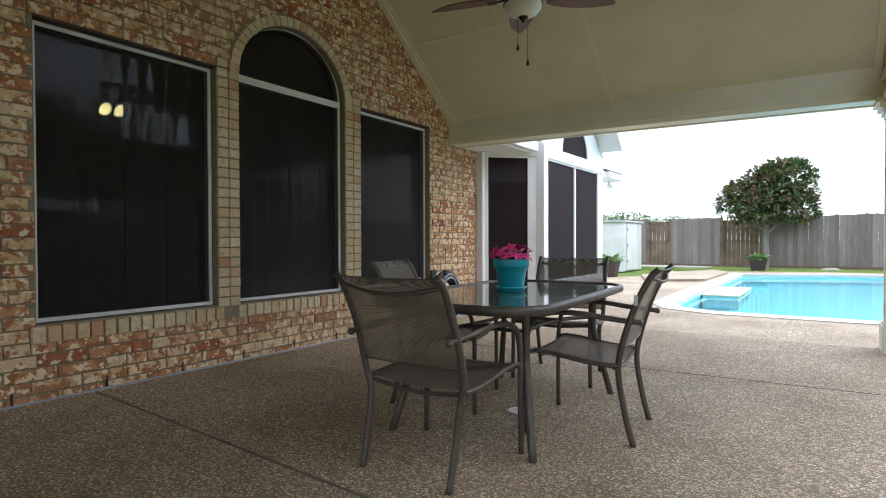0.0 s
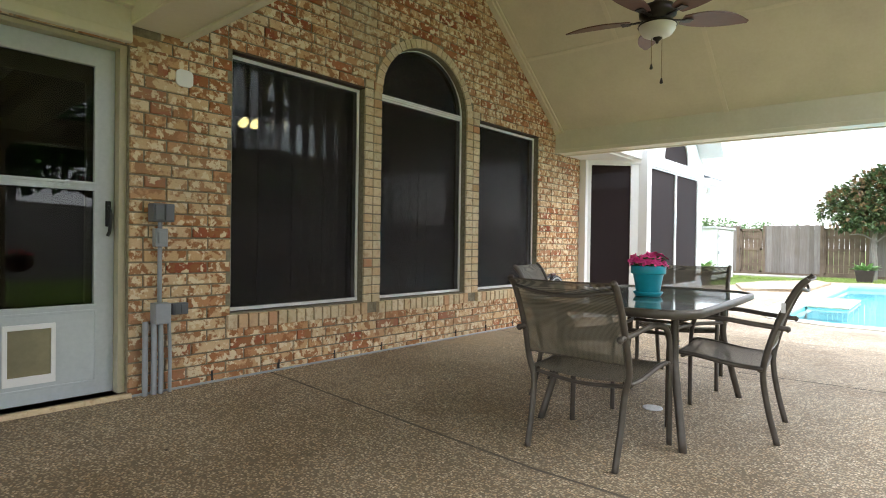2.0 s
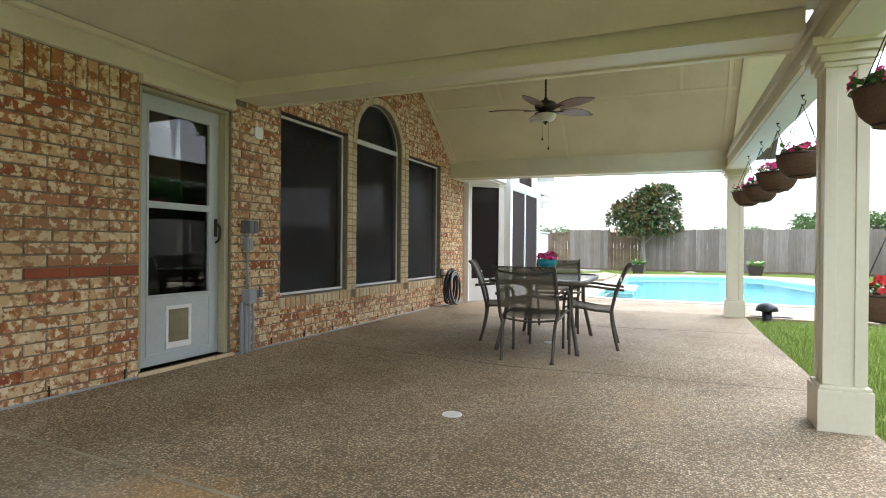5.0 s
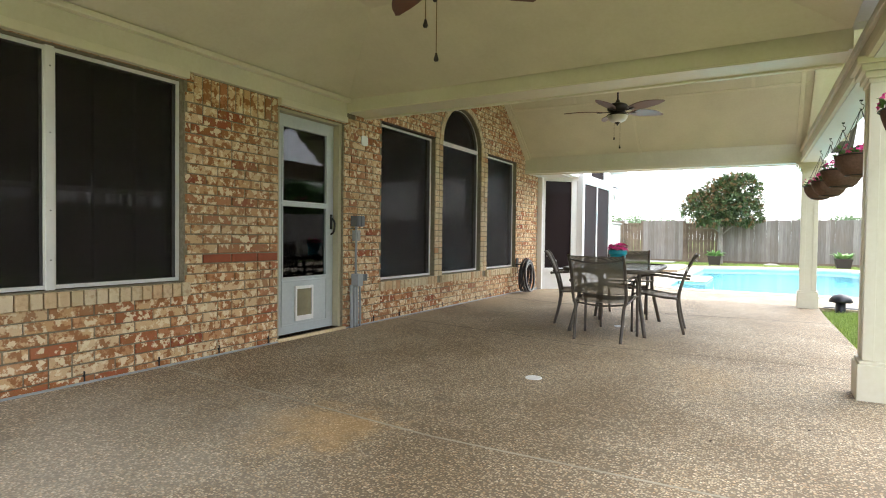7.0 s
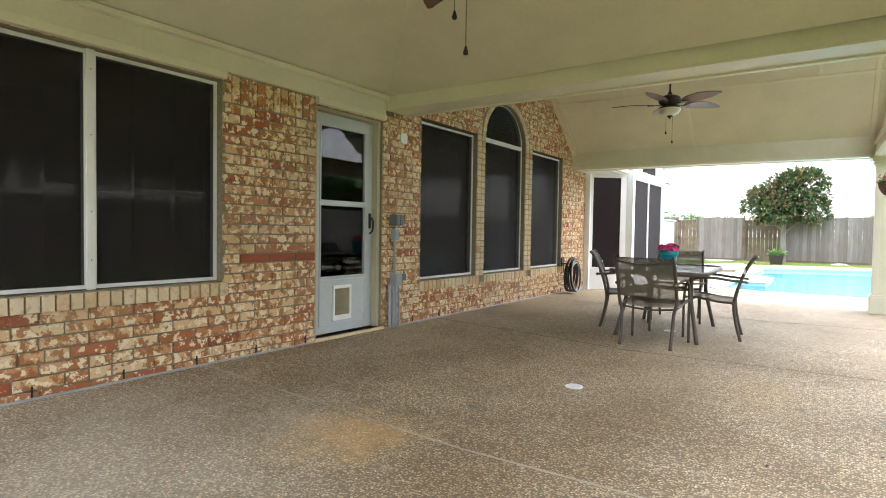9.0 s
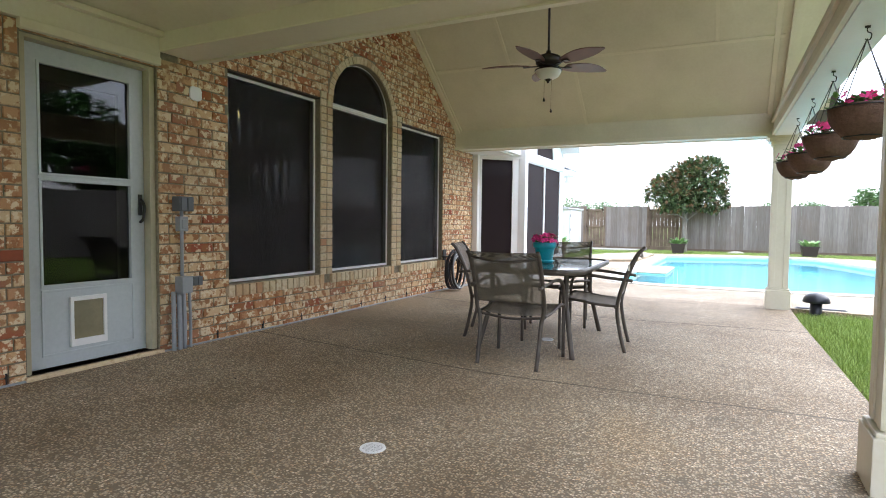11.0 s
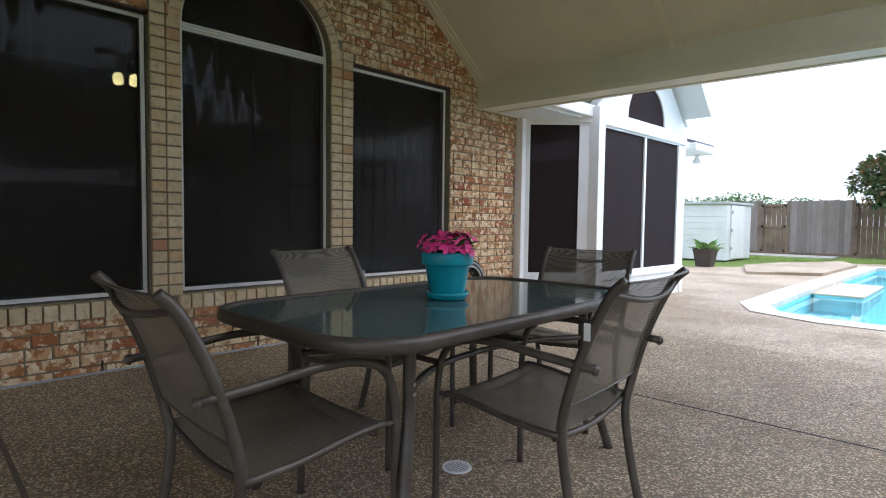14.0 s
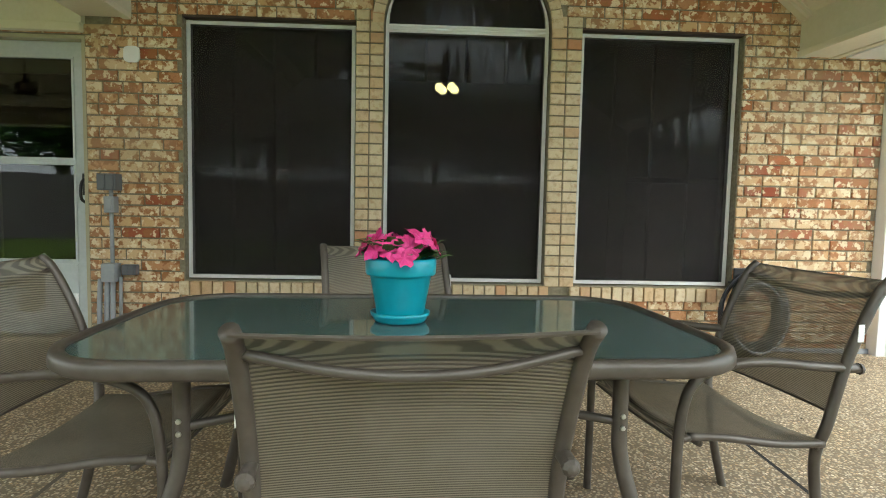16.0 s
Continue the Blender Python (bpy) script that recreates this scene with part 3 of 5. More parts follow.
# ---- posts ----
def post(x, y, group="patio posts"):
    z = floor_z(x, y)
    t = thing("patio_post", (x, y, 0), "cream painted square patio post with panelled faces", "post", group=group, kind="structure")
    top = 2.165
    part("shaft", boxes([(-0.093, 0.093, -0.093, 0.093, z, top)], 0.004), CREAM_TRIM, t)
    for sx in (-1, 1):
        for sy in (-1, 1):
            part("corner_strip", boxes([(sx * 0.073 - 0.030, sx * 0.073 + 0.030, sy * 0.073 - 0.030, sy * 0.073 + 0.030, z + 0.25, top - 0.13)], 0.004), CREAM_TRIM, t)
    part("plinth", boxes([(-0.130, 0.130, -0.130, 0.130, z - 0.01, z + 0.225), (-0.120, 0.120, -0.120, 0.120, z + 0.225, z + 0.245)], 0.006), CREAM_TRIM, t)
    cap = bmesh.new()
    for a, h0, h1 in ((0.113, 0.155, 0.125), (0.130, 0.125, 0.085), (0.155, 0.085, 0.045), (0.180, 0.045, 0.0)):
        box(cap, -a, a, -a, a, top - h0, top - h1, 0.006)
    part("capital", cap, CREAM_TRIM, t)
    return t


OPEN_SIDE = ("beam_pool_side", "trim_beam_pool_side", "trim_beam_soffit", "wall_gable", "trim_fascia")
ACROSS = ("ceiling_vault_far", "ceiling_vault_near", "trim_batten", "trim_rake", "beam_far", "trim_beam_far", "beam_middle", "trim_beam_middle") + OPEN_SIDE
for ob in list(scene.objects):    # the patio frame is a little out of square with the house
    kind = ob.name.split(".")[0]
    if kind in ACROSS:
        for v in ob.data.vertices:
            y = v.co.y
            v.co.y += (0.02 + 0.05 * min(1.0, max(0.0, (y + 0.5) / 4.7))) * (v.co.x - FACE)
            if kind in OPEN_SIDE:
                v.co.x += SPLAY * (4.45 - y)
post(1.095, 4.565)
post(1.182, -0.65)
post(1.085 + out_by(-5.38), -5.38)


# ---- windows ----
# sash bars: shade behind the screens is put into this dark colour
SASH = painted("shaded_brown_sash", (0.11, 0.095, 0.085), 0.5, 0.1)


def glazing(name, y0, y1, z0, z1, cols, label, arched=False, brown=False):
    """White frame, dark woven screen in front, sash bars and glass behind."""
    t = thing(name, (0, 0, 0), label, "window", kind="structure")
    x = FACE - 0.062
    f = 0.024
    put = lambda u, v, d: (x - d, u, v)
    if arched:
        bm = pierced(arch(y0, y1, z0, z1, RISE - 0.015, 24), [arch(y0 + f, y1 - f, z1 + 0.02, z1 + 0.03, RISE - 0.015 - f, 24), rect(y0 + f, y1 - f, z0 + f, z1 - 0.035)], put, 0.05)
    else:
        bm = pierced(rect(y0, y1, z0, z1), [rect(y0 + f, y1 - f, z0 + f, z1 - f)], put, 0.05)
    part("window_frame", bm, VINYL, t)
    if arched:
        part("transom_bead", boxes([(x - 0.001, x + 0.010, y0 + f, y1 - f, z1 - 0.02, z1 - 0.006), (x - 0.001, x + 0.008, y0 + f, y1 - f, z1 + 0.003, z1 + 0.012)], 0.002), VINYL, t)
    scr = bmesh.new()
    prism(scr, rect(y0 + f, y1 - f, z0 + f, (z1 - 0.035) if arched else z1 - f), lambda u, v, d: (x - 0.010 - d, u, v), 0.002)
    part("solar_screen", scr, SCREEN, t)
    if arched:
        scr = bmesh.new()
        prism(scr, arch(y0 + f, y1 - f, z1 + 0.02, z1 + 0.03, RISE - 0.015 - f, 24), lambda u, v, d: (x - 0.010 - d, u, v), 0.002)
        part("solar_screen", scr, SCREEN, t)
    bars = bmesh.new()
    for k in range(1, cols):
        y = y0 + (y1 - y0) * k / cols
        box(bars, x - 0.100, x - 0.084, y - 0.011, y + 0.011, z0 + f, z1 - f)
    mid = z0 + (z1 - z0) * 0.43
    box(bars, x - 0.104, x - 0.084, y0 + f, y1 - f, mid - 0.018, mid + 0.018)
    part("sash_bars", bars, SASH, t)
    pane = bmesh.new()
    box(pane, x - 0.080, x - 0.076, y0 + 0.01, y1 - 0.01, z0 + 0.01, (z1 + RISE - 0.04) if arched else z1 - 0.01)
    if not arched:
        part("pane", pane, GLASS, t)
    else:
        pane.free()
        pane = bmesh.new()
        prism(pane, arch(y0 + 0.01, y1 - 0.01, z0 + 0.01, z1, RISE - 0.03, 20), lambda u, v, d: (x - 0.076 - d, u, v), 0.004)
        part("pane", pane, GLASS, t)
    return t


glazing("window_1", W1[0] + 0.004, W1[1] - 0.010, SILL + 0.008, HEAD - 0.018, 4, "tall white framed window with dark solar screen in brick wall")
glazing("window_2", W2[0] + 0.006, W2[1] - 0.006, SILL + 0.008, SPRING, 4, "tall round-headed window with dark solar screen", True)
glazing("window_3", W3[0] + 0.006, W3[1] - 0.010, SILL + 0.008, HEAD - 0.018, 4, "tall white framed window with dark solar screen in brick wall")
for k, (a, b) in enumerate(((-4.74, -3.385), (-3.365, -2.52))):
    glazing("window_%d" % (4 + k), a, b, W0_SILL + 0.006, W0_HEAD - 0.006, 3, "wide window with dark brown solar screen beside the door")
structure("trim_window_mullion", boxes([(FACE - 0.075, FACE - 0.052, -3.400, -3.350, W0_SILL, W0_HEAD)], 0.003), VINYL, "white mullion with screws between two window screens", "trim")
screws = bmesh.new()
for z in (0.85, 1.15, 1.62, 2.02):
    box(screws, FACE - 0.053, FACE - 0.049, -3.378, -3.371, z, z + 0.007)
structure("trim_mullion_screw", screws, BLACK_IRON, "dark screws in the window mullion", "trim")


# ---- storm door ----
def storm_door():
    t = thing("door_1", (0, 0, 0), "pale grey storm door with glass and a pet flap, closed", "door", kind="structure")
    x = FACE - 0.105
    y0, y1, z0, z1 = DOOR[0] + 0.042, DOOR[1] - 0.042, 0.105, 2.118
    put = lambda u, v, d: (x - d, u, v)
    gl0, gl1 = (y0 + 0.105, y1 - 0.105), (0.63, 1.285, 1.335, 2.005)
    part("door_leaf", pierced(rect(y0, y1, z0, z1), [rect(*gl0, gl1[0], gl1[1]), rect(*gl0, gl1[2], gl1[3])], put, 0.035), DOOR_PAINT, t)
    jamb = boxes([(FACE - 0.20, FACE - 0.035, DOOR[0] - 0.002, y0 - 0.003, 0.09, 2.145), (FACE - 0.20, FACE - 0.035, y1 + 0.003, DOOR[1] + 0.002, 0.09, 2.145), (FACE - 0.20, FACE - 0.035, y0 - 0.003, y1 + 0.003, z1 + 0.003, 2.147)], 0.003)
    part("door_frame", jamb, JAMB, t, "olive cream door frame")
    edge = bmesh.new()
    for a, b, c, d in ((*gl0, gl1[0], gl1[1]), (*gl0, gl1[2], gl1[3])):
        for r in ((a - 0.016, a, c, d), (b, b + 0.016, c, d), (a - 0.016, b + 0.016, c - 0.016, c), (a - 0.016, b + 0.016, d, d + 0.016)):
            box(edge, x - 0.002, x + 0.008, *r, 0.002)
    part("glazing_bead", edge, DOOR_PAINT, t)
    for a, b in ((gl1[0], gl1[1]), (gl1[2], gl1[3])):
        part("pane", boxes([(x - 0.020, x - 0.016, *gl0, a, b)]), DOOR_GLASS, t, "reflecting glass pane")
    panel = bmesh.new()
    for r in ((y0 + 0.09, y1 - 0.09, 0.585, 0.598), (y0 + 0.09, y0 + 0.10, 0.19, 0.585), (y1 - 0.10, y1 - 0.09, 0.19, 0.585), (y0 + 0.09, y1 - 0.09, 0.178, 0.19)):
        box(panel, x - 0.002, x + 0.007, *r, 0.002)
    part("kick_panel_trim", panel, DOOR_PAINT, t)
    fy, fz = y0 + 0.255, 0.215
    flap_frame = pierced(rect(fy, fy + 0.235, fz, fz + 0.325), [rect(fy + 0.020, fy + 0.215, fz + 0.045, fz + 0.298)], lambda u, v, d: (x + 0.018 - d, u, v), 0.020)
    flap = part("pet_flap", flap_frame, WHITE, t, "white frame of a pet door")
    part("flap_sheet", boxes([(x + 0.001, x + 0.006, fy + 0.018, fy + 0.217, fz + 0.043, fz + 0.300)]), painted("smoky_flap", (0.30, 0.27, 0.17), 0.25, 0.2), flap, "smoky olive plastic flap")
    h = tube(bmesh.new(), smooth_path([(x + 0.005, y1 - 0.032, 1.03), (x + 0.045, y1 - 0.035, 1.06), (x + 0.05, y1 - 0.032, 1.15), (x + 0.005, y1 - 0.032, 1.20)]), 0.010)
    box(h, x, x + 0.012, y1 - 0.047, y1 - 0.018, 1.08, 1.23, 0.004)
    part("handle", h, BLACK_IRON, t, "black pull handle", True)
    inner = bmesh.new()
    for r in ((DOOR[0] + 0.02, DOOR[0] + 0.13, 0.1, 2.12), (DOOR[1] - 0.16, DOOR[1] - 0.02, 0.1, 2.12), (DOOR[0] + 0.13, DOOR[1] - 0.16, 1.93, 2.12)):
        box(inner, FACE - 0.24, FACE - 0.205, *r)
    part("inner_frame", inner, JAMB, t)
    return t


storm_door()
structure("trim_door_sill", boxes([(FACE - 0.16, FACE + 0.028, DOOR[0] - 0.02, DOOR[1] + 0.02, 0.03, 0.10)], 0.008), PALE_BRICK, "brick and mortar door sill", "trim")
structure("trim_dark_lintels", boxes([(FACE - 0.060, FACE - 0.004, W1[0], W1[1], HEAD - 0.012, HEAD + 0.004), (FACE - 0.060, FACE - 0.004, W3[0], W3[1], HEAD - 0.012, HEAD + 0.004)]), painted("rusty_steel", (0.06, 0.035, 0.025), 0.7, 0.2), "dark steel lintels over the windows", "trim")


# ---- dining set ----
def rounded(w, l, r, bulge=0.0, n=8):
    """Outline of a rectangle with round corners and sides that swell a little."""
    pts = []
    for cx, cy, a0 in ((w / 2 - r, l / 2 - r, 0), (-w / 2 + r, l / 2 - r, 90), (-w / 2 + r, -l / 2 + r, 180), (w / 2 - r, -l / 2 + r, 270)):
        for k in range(n + 1):
            a = radians(a0 + 90 * k / n)
            pts.append((cx + r * math.cos(a), cy + r * math.sin(a)))
    out = []
    for i, p in enumerate(pts):
        q = pts[(i + 1) % len(pts)]
        out.append(p)
        if (Vector(q) - Vector(p)).length > 0.2:
            for k in range(1, 8):
                out.append(tuple(Vector(p).lerp(Vector(q), k / 8)))
    return [(x * (1 + bulge * (1 - (2 * y / l) ** 2)), y * (1 + bulge * (1 - (2 * x / w) ** 2))) for x, y in out]


def dining_table(x, y, turn):
    z = floor_z(x, y)
    t = thing("dining_table", (x, y, z), "rectangular patio table with teal glass top and bronze metal frame", "table", turn)
    w, l, h = 0.93, 1.62, 0.700
    top = bmesh.new()
    prism(top, rounded(w - 0.03, l - 0.03, 0.19, 0.015), lambda u, v, d: (u, v, h - 0.006 + d), 0.006)
    part("glass_top", top, TABLE_GLASS, t, "reflective teal glass top")
    rim = bmesh.new()
    outline = rounded(w - 0.01, l - 0.01, 0.20, 0.015)
    prof = [(-0.022, 0.004), (-0.010, 0.010), (0.006, 0.007), (0.011, -0.006), (0.011, -0.026), (0.002, -0.034), (-0.020, -0.030)]
    rings = []
    n = len(outline)
    for i in range(n):
        a, b = Vector(outline[i - 1]), Vector(outline[(i + 1) % n])
        d = (b - a).normalized()
        nrm = Vector((d.y, -d.x))
        rings.append([rim.verts.new((outline[i][0] + nrm.x * u, outline[i][1] + nrm.y * u, h + v)) for u, v in prof])
    m = len(prof)
    for i in range(n):
        a, b = rings[i], rings[(i + 1) % n]
        for k in range(m):
            rim.faces.new((a[k], b[k], b[(k + 1) % m], a[(k + 1) % m]))
    bmesh.ops.recalc_face_normals(rim, faces=rim.faces[:])
    part("rim", rim, BRONZE, t, smooth=True)
    for sx in (-1, 1):
        for sy in (-1, 1):
            leg = tube(bmesh.new(), smooth_path([(sx * 0.31, sy * 0.53, h - 0.03), (sx * 0.31, sy * 0.53, 0.52), (sx * 0.312, sy * 0.533, 0.43), (sx * 0.330, sy * 0.558, 0.32), (sx * 0.392, sy * 0.645, 0.0)]), 0.020, 10)
            one = part("leg", leg, BRONZE, t, smooth=True)
            bolts = bmesh.new()
            for bz in (0.53, 0.50):
                lathe(bolts, [(0, 0), (0.007, 0.001), (0.006, 0.005), (0, 0.006)], 8)
                for v in bolts.verts[-18:]:
                    v.co = Vector((sx * (0.329 + v.co.z), sy * 0.53 + v.co.x, bz + v.co.y))
            part("bolt", bolts, mat("bright_steel", (0.6, 0.6, 0.6), 0.3, 1.0), one)
        part("side_rail", tube(bmesh.new(), smooth_path([(sx * 0.31, -0.53, 0.51), (sx * 0.20, -0.29, 0.515), (sx * 0.165, 0.0, 0.515), (sx * 0.20, 0.29, 0.515), (sx * 0.31, 0.53, 0.51)]), 0.012), BRONZE, t, smooth=True)
    for sy in (-1, 1):
        part("cross_rail", tube(bmesh.new(), [(-0.19, sy * 0.25, 0.515), (0.19, sy * 0.25, 0.515)], 0.011), BRONZE, t)
        part("top_support", boxes([(-0.33, 0.33, sy * 0.53 - 0.015, sy * 0.53 + 0.015, h - 0.045, h - 0.030)], 0.003), BRONZE, t)
    return t


def sling_sheet(bm, rows, thick=0.004):
    """A cloth through rows of points (left to right), with thickness along its normal."""
    front = [[bm.verts.new(p) for p in r] for r in rows]
    for a, b in zip(front, front[1:]):
        for k in range(len(a) - 1):
            bm.faces.new((a[k], a[k + 1], b[k + 1], b[k]))
    bmesh.ops.recalc_face_normals(bm, faces=bm.faces[:])
    return bm


def dining_chair():
    t = thing("dining_chair", (0, 0, 0), "bronze metal patio armchair with woven brown sling", "chair", group="chairs round the table")
    hw = 0.264
    for s in (-1, 1):
        back = smooth_path([(s * 0.230, -0.262, 0.0), (s * 0.234, -0.222, 0.16), (s * 0.240, -0.195, 0.33), (s * hw, -0.205, 0.44), (s * hw, -0.248, 0.60), (s * hw, -0.292, 0.715), (s * hw, -0.342, 0.812), (s * hw, -0.380, 0.852)])
        part("rear_leg", tube(bmesh.new(), back, 0.0155, 10), BRONZE, t, smooth=True)
        arm = smooth_path([(s * 0.275, 0.262, 0.0), (s * 0.272, 0.262, 0.25), (s * 0.272, 0.258, 0.46), (s * 0.272, 0.225, 0.575), (s * 0.272, 0.13, 0.622), (s * 0.270, 0.0, 0.628), (s * 0.266, -0.15, 0.612), (s * 0.262, -0.30, 0.600)])
        part("arm", tube(bmesh.new(), arm, 0.0145, 9, 0.85), BRONZE, t, smooth=True)
        rail = smooth_path([(s * hw, -0.195, 0.385), (s * hw, -0.05, 0.392), (s * hw, 0.12, 0.418), (s * hw, 0.225, 0.425)])
        part("seat_rail", tube(bmesh.new(), rail, 0.012, 8), BRONZE, t, smooth=True)
        part("front_stub", tube(bmesh.new(), [(s * hw, 0.215, 0.424), (s * 0.272, 0.262, 0.42)], 0.010), BRONZE, t, smooth=True)
        part("arm_end", lathe(bmesh.new(), [(0, 0), (0.010, 0.003), (0.016, 0.010), (0.017, 0.018), (0, 0.018)], 10), BRONZE, t).matrix_basis = pose(s * 0.262, -0.314, 0.599, -90, 0, 0)
    part("seat_bar", tube(bmesh.new(), smooth_path([(-hw, -0.18, 0.375), (0, -0.18, 0.350), (hw, -0.18, 0.375)]), 0.010), BRONZE, t, smooth=True)
    part("front_bar", tube(bmesh.new(), smooth_path([(-hw, 0.19, 0.405), (0, 0.19, 0.385), (hw, 0.19, 0.405)]), 0.010), BRONZE, t, smooth=True)
    part("back_bar", tube(bmesh.new(), smooth_path([(-hw, -0.343, 0.812), (-0.12, -0.364, 0.788), (0, -0.368, 0.780), (0.12, -0.364, 0.788), (hw, -0.343, 0.812)]), 0.009), BRONZE, t, smooth=True)
    cols = [-hw + 2 * hw * k / 10 for k in range(11)]
    sag = lambda x: 0.022 * (1 - (x / hw) ** 2)
    seat_line = smooth_path([(0, -0.185, 0.398), (0, -0.05, 0.400), (0, 0.10, 0.420), (0, 0.20, 0.430), (0, 0.235, 0.422), (0, 0.245, 0.405)], 4)
    part("seat", sling_sheet(bmesh.new(), [[(x, p.y, p.z - sag(x) * (1 if p.y < 0.2 else 0.4)) for x in cols] for p in seat_line]), SLING, t, "woven brown sling seat", True)
    back_line = smooth_path([(0, -0.214, 0.475), (0, -0.248, 0.60), (0, -0.292, 0.715), (0, -0.342, 0.812), (0, -0.375, 0.848), (0, -0.387, 0.848)], 4)
    part("backrest", sling_sheet(bmesh.new(), [[(x, p.y - sag(x) * 0.5, p.z - sag(x) * (0.2 if p.z > 0.82 else 0)) for x in cols] for p in back_line]), SLING, t, "woven brown sling back", True)
    for p in (back_line[0], back_line[-1]):
        hem = bmesh.new()
        tube(hem, [(x, p.y - sag(x) * 0.5, p.z - sag(x) * (0.2 if p.z > 0.82 else 0)) for x in cols], 0.004, 6)
        part("hem", hem, BRONZE, t)
    hem = bmesh.new()
    tube(hem, [(x, seat_line[-1].y, seat_line[-1].z - sag(x) * 0.4) for x in cols], 0.004, 6)
    part("hem", hem, BRONZE, t)
    part("tag", boxes([(-hw - 0.0155, -hw - 0.0135, -0.290, -0.270, 0.680, 0.730)], 0.001), WHITE, t, "white paper tag")
    return t


CHAIRS = [(-0.872, 0.655, -1.0), (-0.465, 1.480, 95.3), (-1.385, 1.455, -74.0), (-1.03, 2.44, 187.0)]
chair = dining_chair()
chair.matrix_basis = pose(*CHAIRS[0][:2], floor_z(*CHAIRS[0][:2]), 0, 0, CHAIRS[0][2])
for cx, cy, turn in CHAIRS[1:]:
    copy_thing(chair, pose(cx, cy, floor_z(cx, cy), 0, 0, turn))
TABLE = (-0.925, 1.475)
dining_table(*TABLE, 2.6)


def petal_flower(bm, c, n, r, rng):
    """Five ruffled petals round a centre, facing n."""
    n = Vector(n).normalized()
    a = n.orthogonal().normalized()
    b = n.cross(a)
    turn = rng.uniform(0, 6.28)
    for k in range(5):
        t0 = turn + k * 2 * math.pi / 5
        mid = bm.verts.new(Vector(c))
        ring = []
        for j in range(5):
            t = t0 + (j / 4 - 0.5) * 1.45
            rr = r * (0.86 + 0.2 * math.sin(j * 2.1 + k) + (0.08 if j in (1, 3) else 0))
            lift = rng.uniform(-0.10, 0.28) * r
            ring.append(bm.verts.new(Vector(c) + (a * math.cos(t) + b * math.sin(t)) * rr + n * lift))
        for j in range(4):
            bm.faces.new((mid, ring[j], ring[j + 1]))


def leaf(bm, p, d, up, l, w):
    """A pointed leaf folded along its rib."""
    d, up = Vector(d).normalized(), Vector(up)
    s = d.cross(up).normalized() * w
    n = s.cross(d).normalized()
    p = Vector(p)
    v = [bm.verts.new(q) for q in (p, p + d * l * 0.35 + s + n * w * 0.4, p + d * l * 0.75 + s * 0.7 + n * w * 0.2, p + d * l - n * l * 0.12, p + d * l * 0.75 - s * 0.7 + n * w * 0.2, p + d * l * 0.35 - s + n * w * 0.4, p + d * l * 0.4, p + d * l * 0.75)]
    bm.faces.new((v[0], v[1], v[6]))
    bm.faces.new((v[0], v[6], v[5]))
    bm.faces.new((v[1], v[2], v[7], v[6]))
    bm.faces.new((v[6], v[7], v[4], v[5]))
    bm.faces.new((v[2], v[3], v[7]))
    bm.faces.new((v[7], v[3], v[4]))


def flowerpot():
    rng = random.Random(4)
    z = floor_z(*TABLE) + 0.702
    t = thing("flowerpot", (-0.925, 1.455, z), "turquoise clay flowerpot with pink petunias on the table", "flowerpot")
    part("saucer", lathe(bmesh.new(), [(0, 0), (0.072, 0), (0.078, 0.006), (0.080, 0.013), (0.086, 0.018), (0.088, 0.028), (0.083, 0.029), (0.078, 0.020), (0, 0.018)], 40), TEAL, t, "turquoise saucer", True)
    part("pot", lathe(bmesh.new(), [(0, 0.019), (0.068, 0.019), (0.070, 0.024), (0.089, 0.132), (0.092, 0.136), (0.101, 0.138), (0.103, 0.143), (0.104, 0.182), (0.101, 0.187), (0.096, 0.185), (0.094, 0.165), (0, 0.165)], 40), TEAL, t, smooth=True)
    part("soil", lathe(bmesh.new(), [(0, 0.172), (0.095, 0.168)], 24), SOIL, t)
    lv = bmesh.new()
    for k in range(130):
        a, r = rng.uniform(0, 6.28), rng.uniform(0.0, 0.095)
        p = (r * math.cos(a), r * math.sin(a), 0.172 + rng.uniform(0, 0.048))
        leaf(lv, p, (math.cos(a) + rng.uniform(-.5, .5), math.sin(a) + rng.uniform(-.5, .5), rng.uniform(0.1, 1.0)), (0, 0, 1), rng.uniform(0.035, 0.065), rng.uniform(0.011, 0.019))
    part("leaves", lv, LEAF, t, "fresh green leaves")
    fl = bmesh.new()
    for k in range(24):
        a, r = k * 2.4, 0.022 + 0.090 * math.sqrt((k + 0.5) / 24)
        hgt = 0.262 - r * 0.45 + rng.uniform(-0.02, 0.025)
        petal_flower(fl, (r * math.cos(a), r * math.sin(a), hgt), (math.cos(a) * r * 9 + rng.uniform(-.3, .3), math.sin(a) * r * 9 + rng.uniform(-.3, .3), 0.55), rng.uniform(0.030, 0.041), rng)
    part("blossoms", fl, PETAL, t, "bright pink petunia blossoms")
    return t


flowerpot()


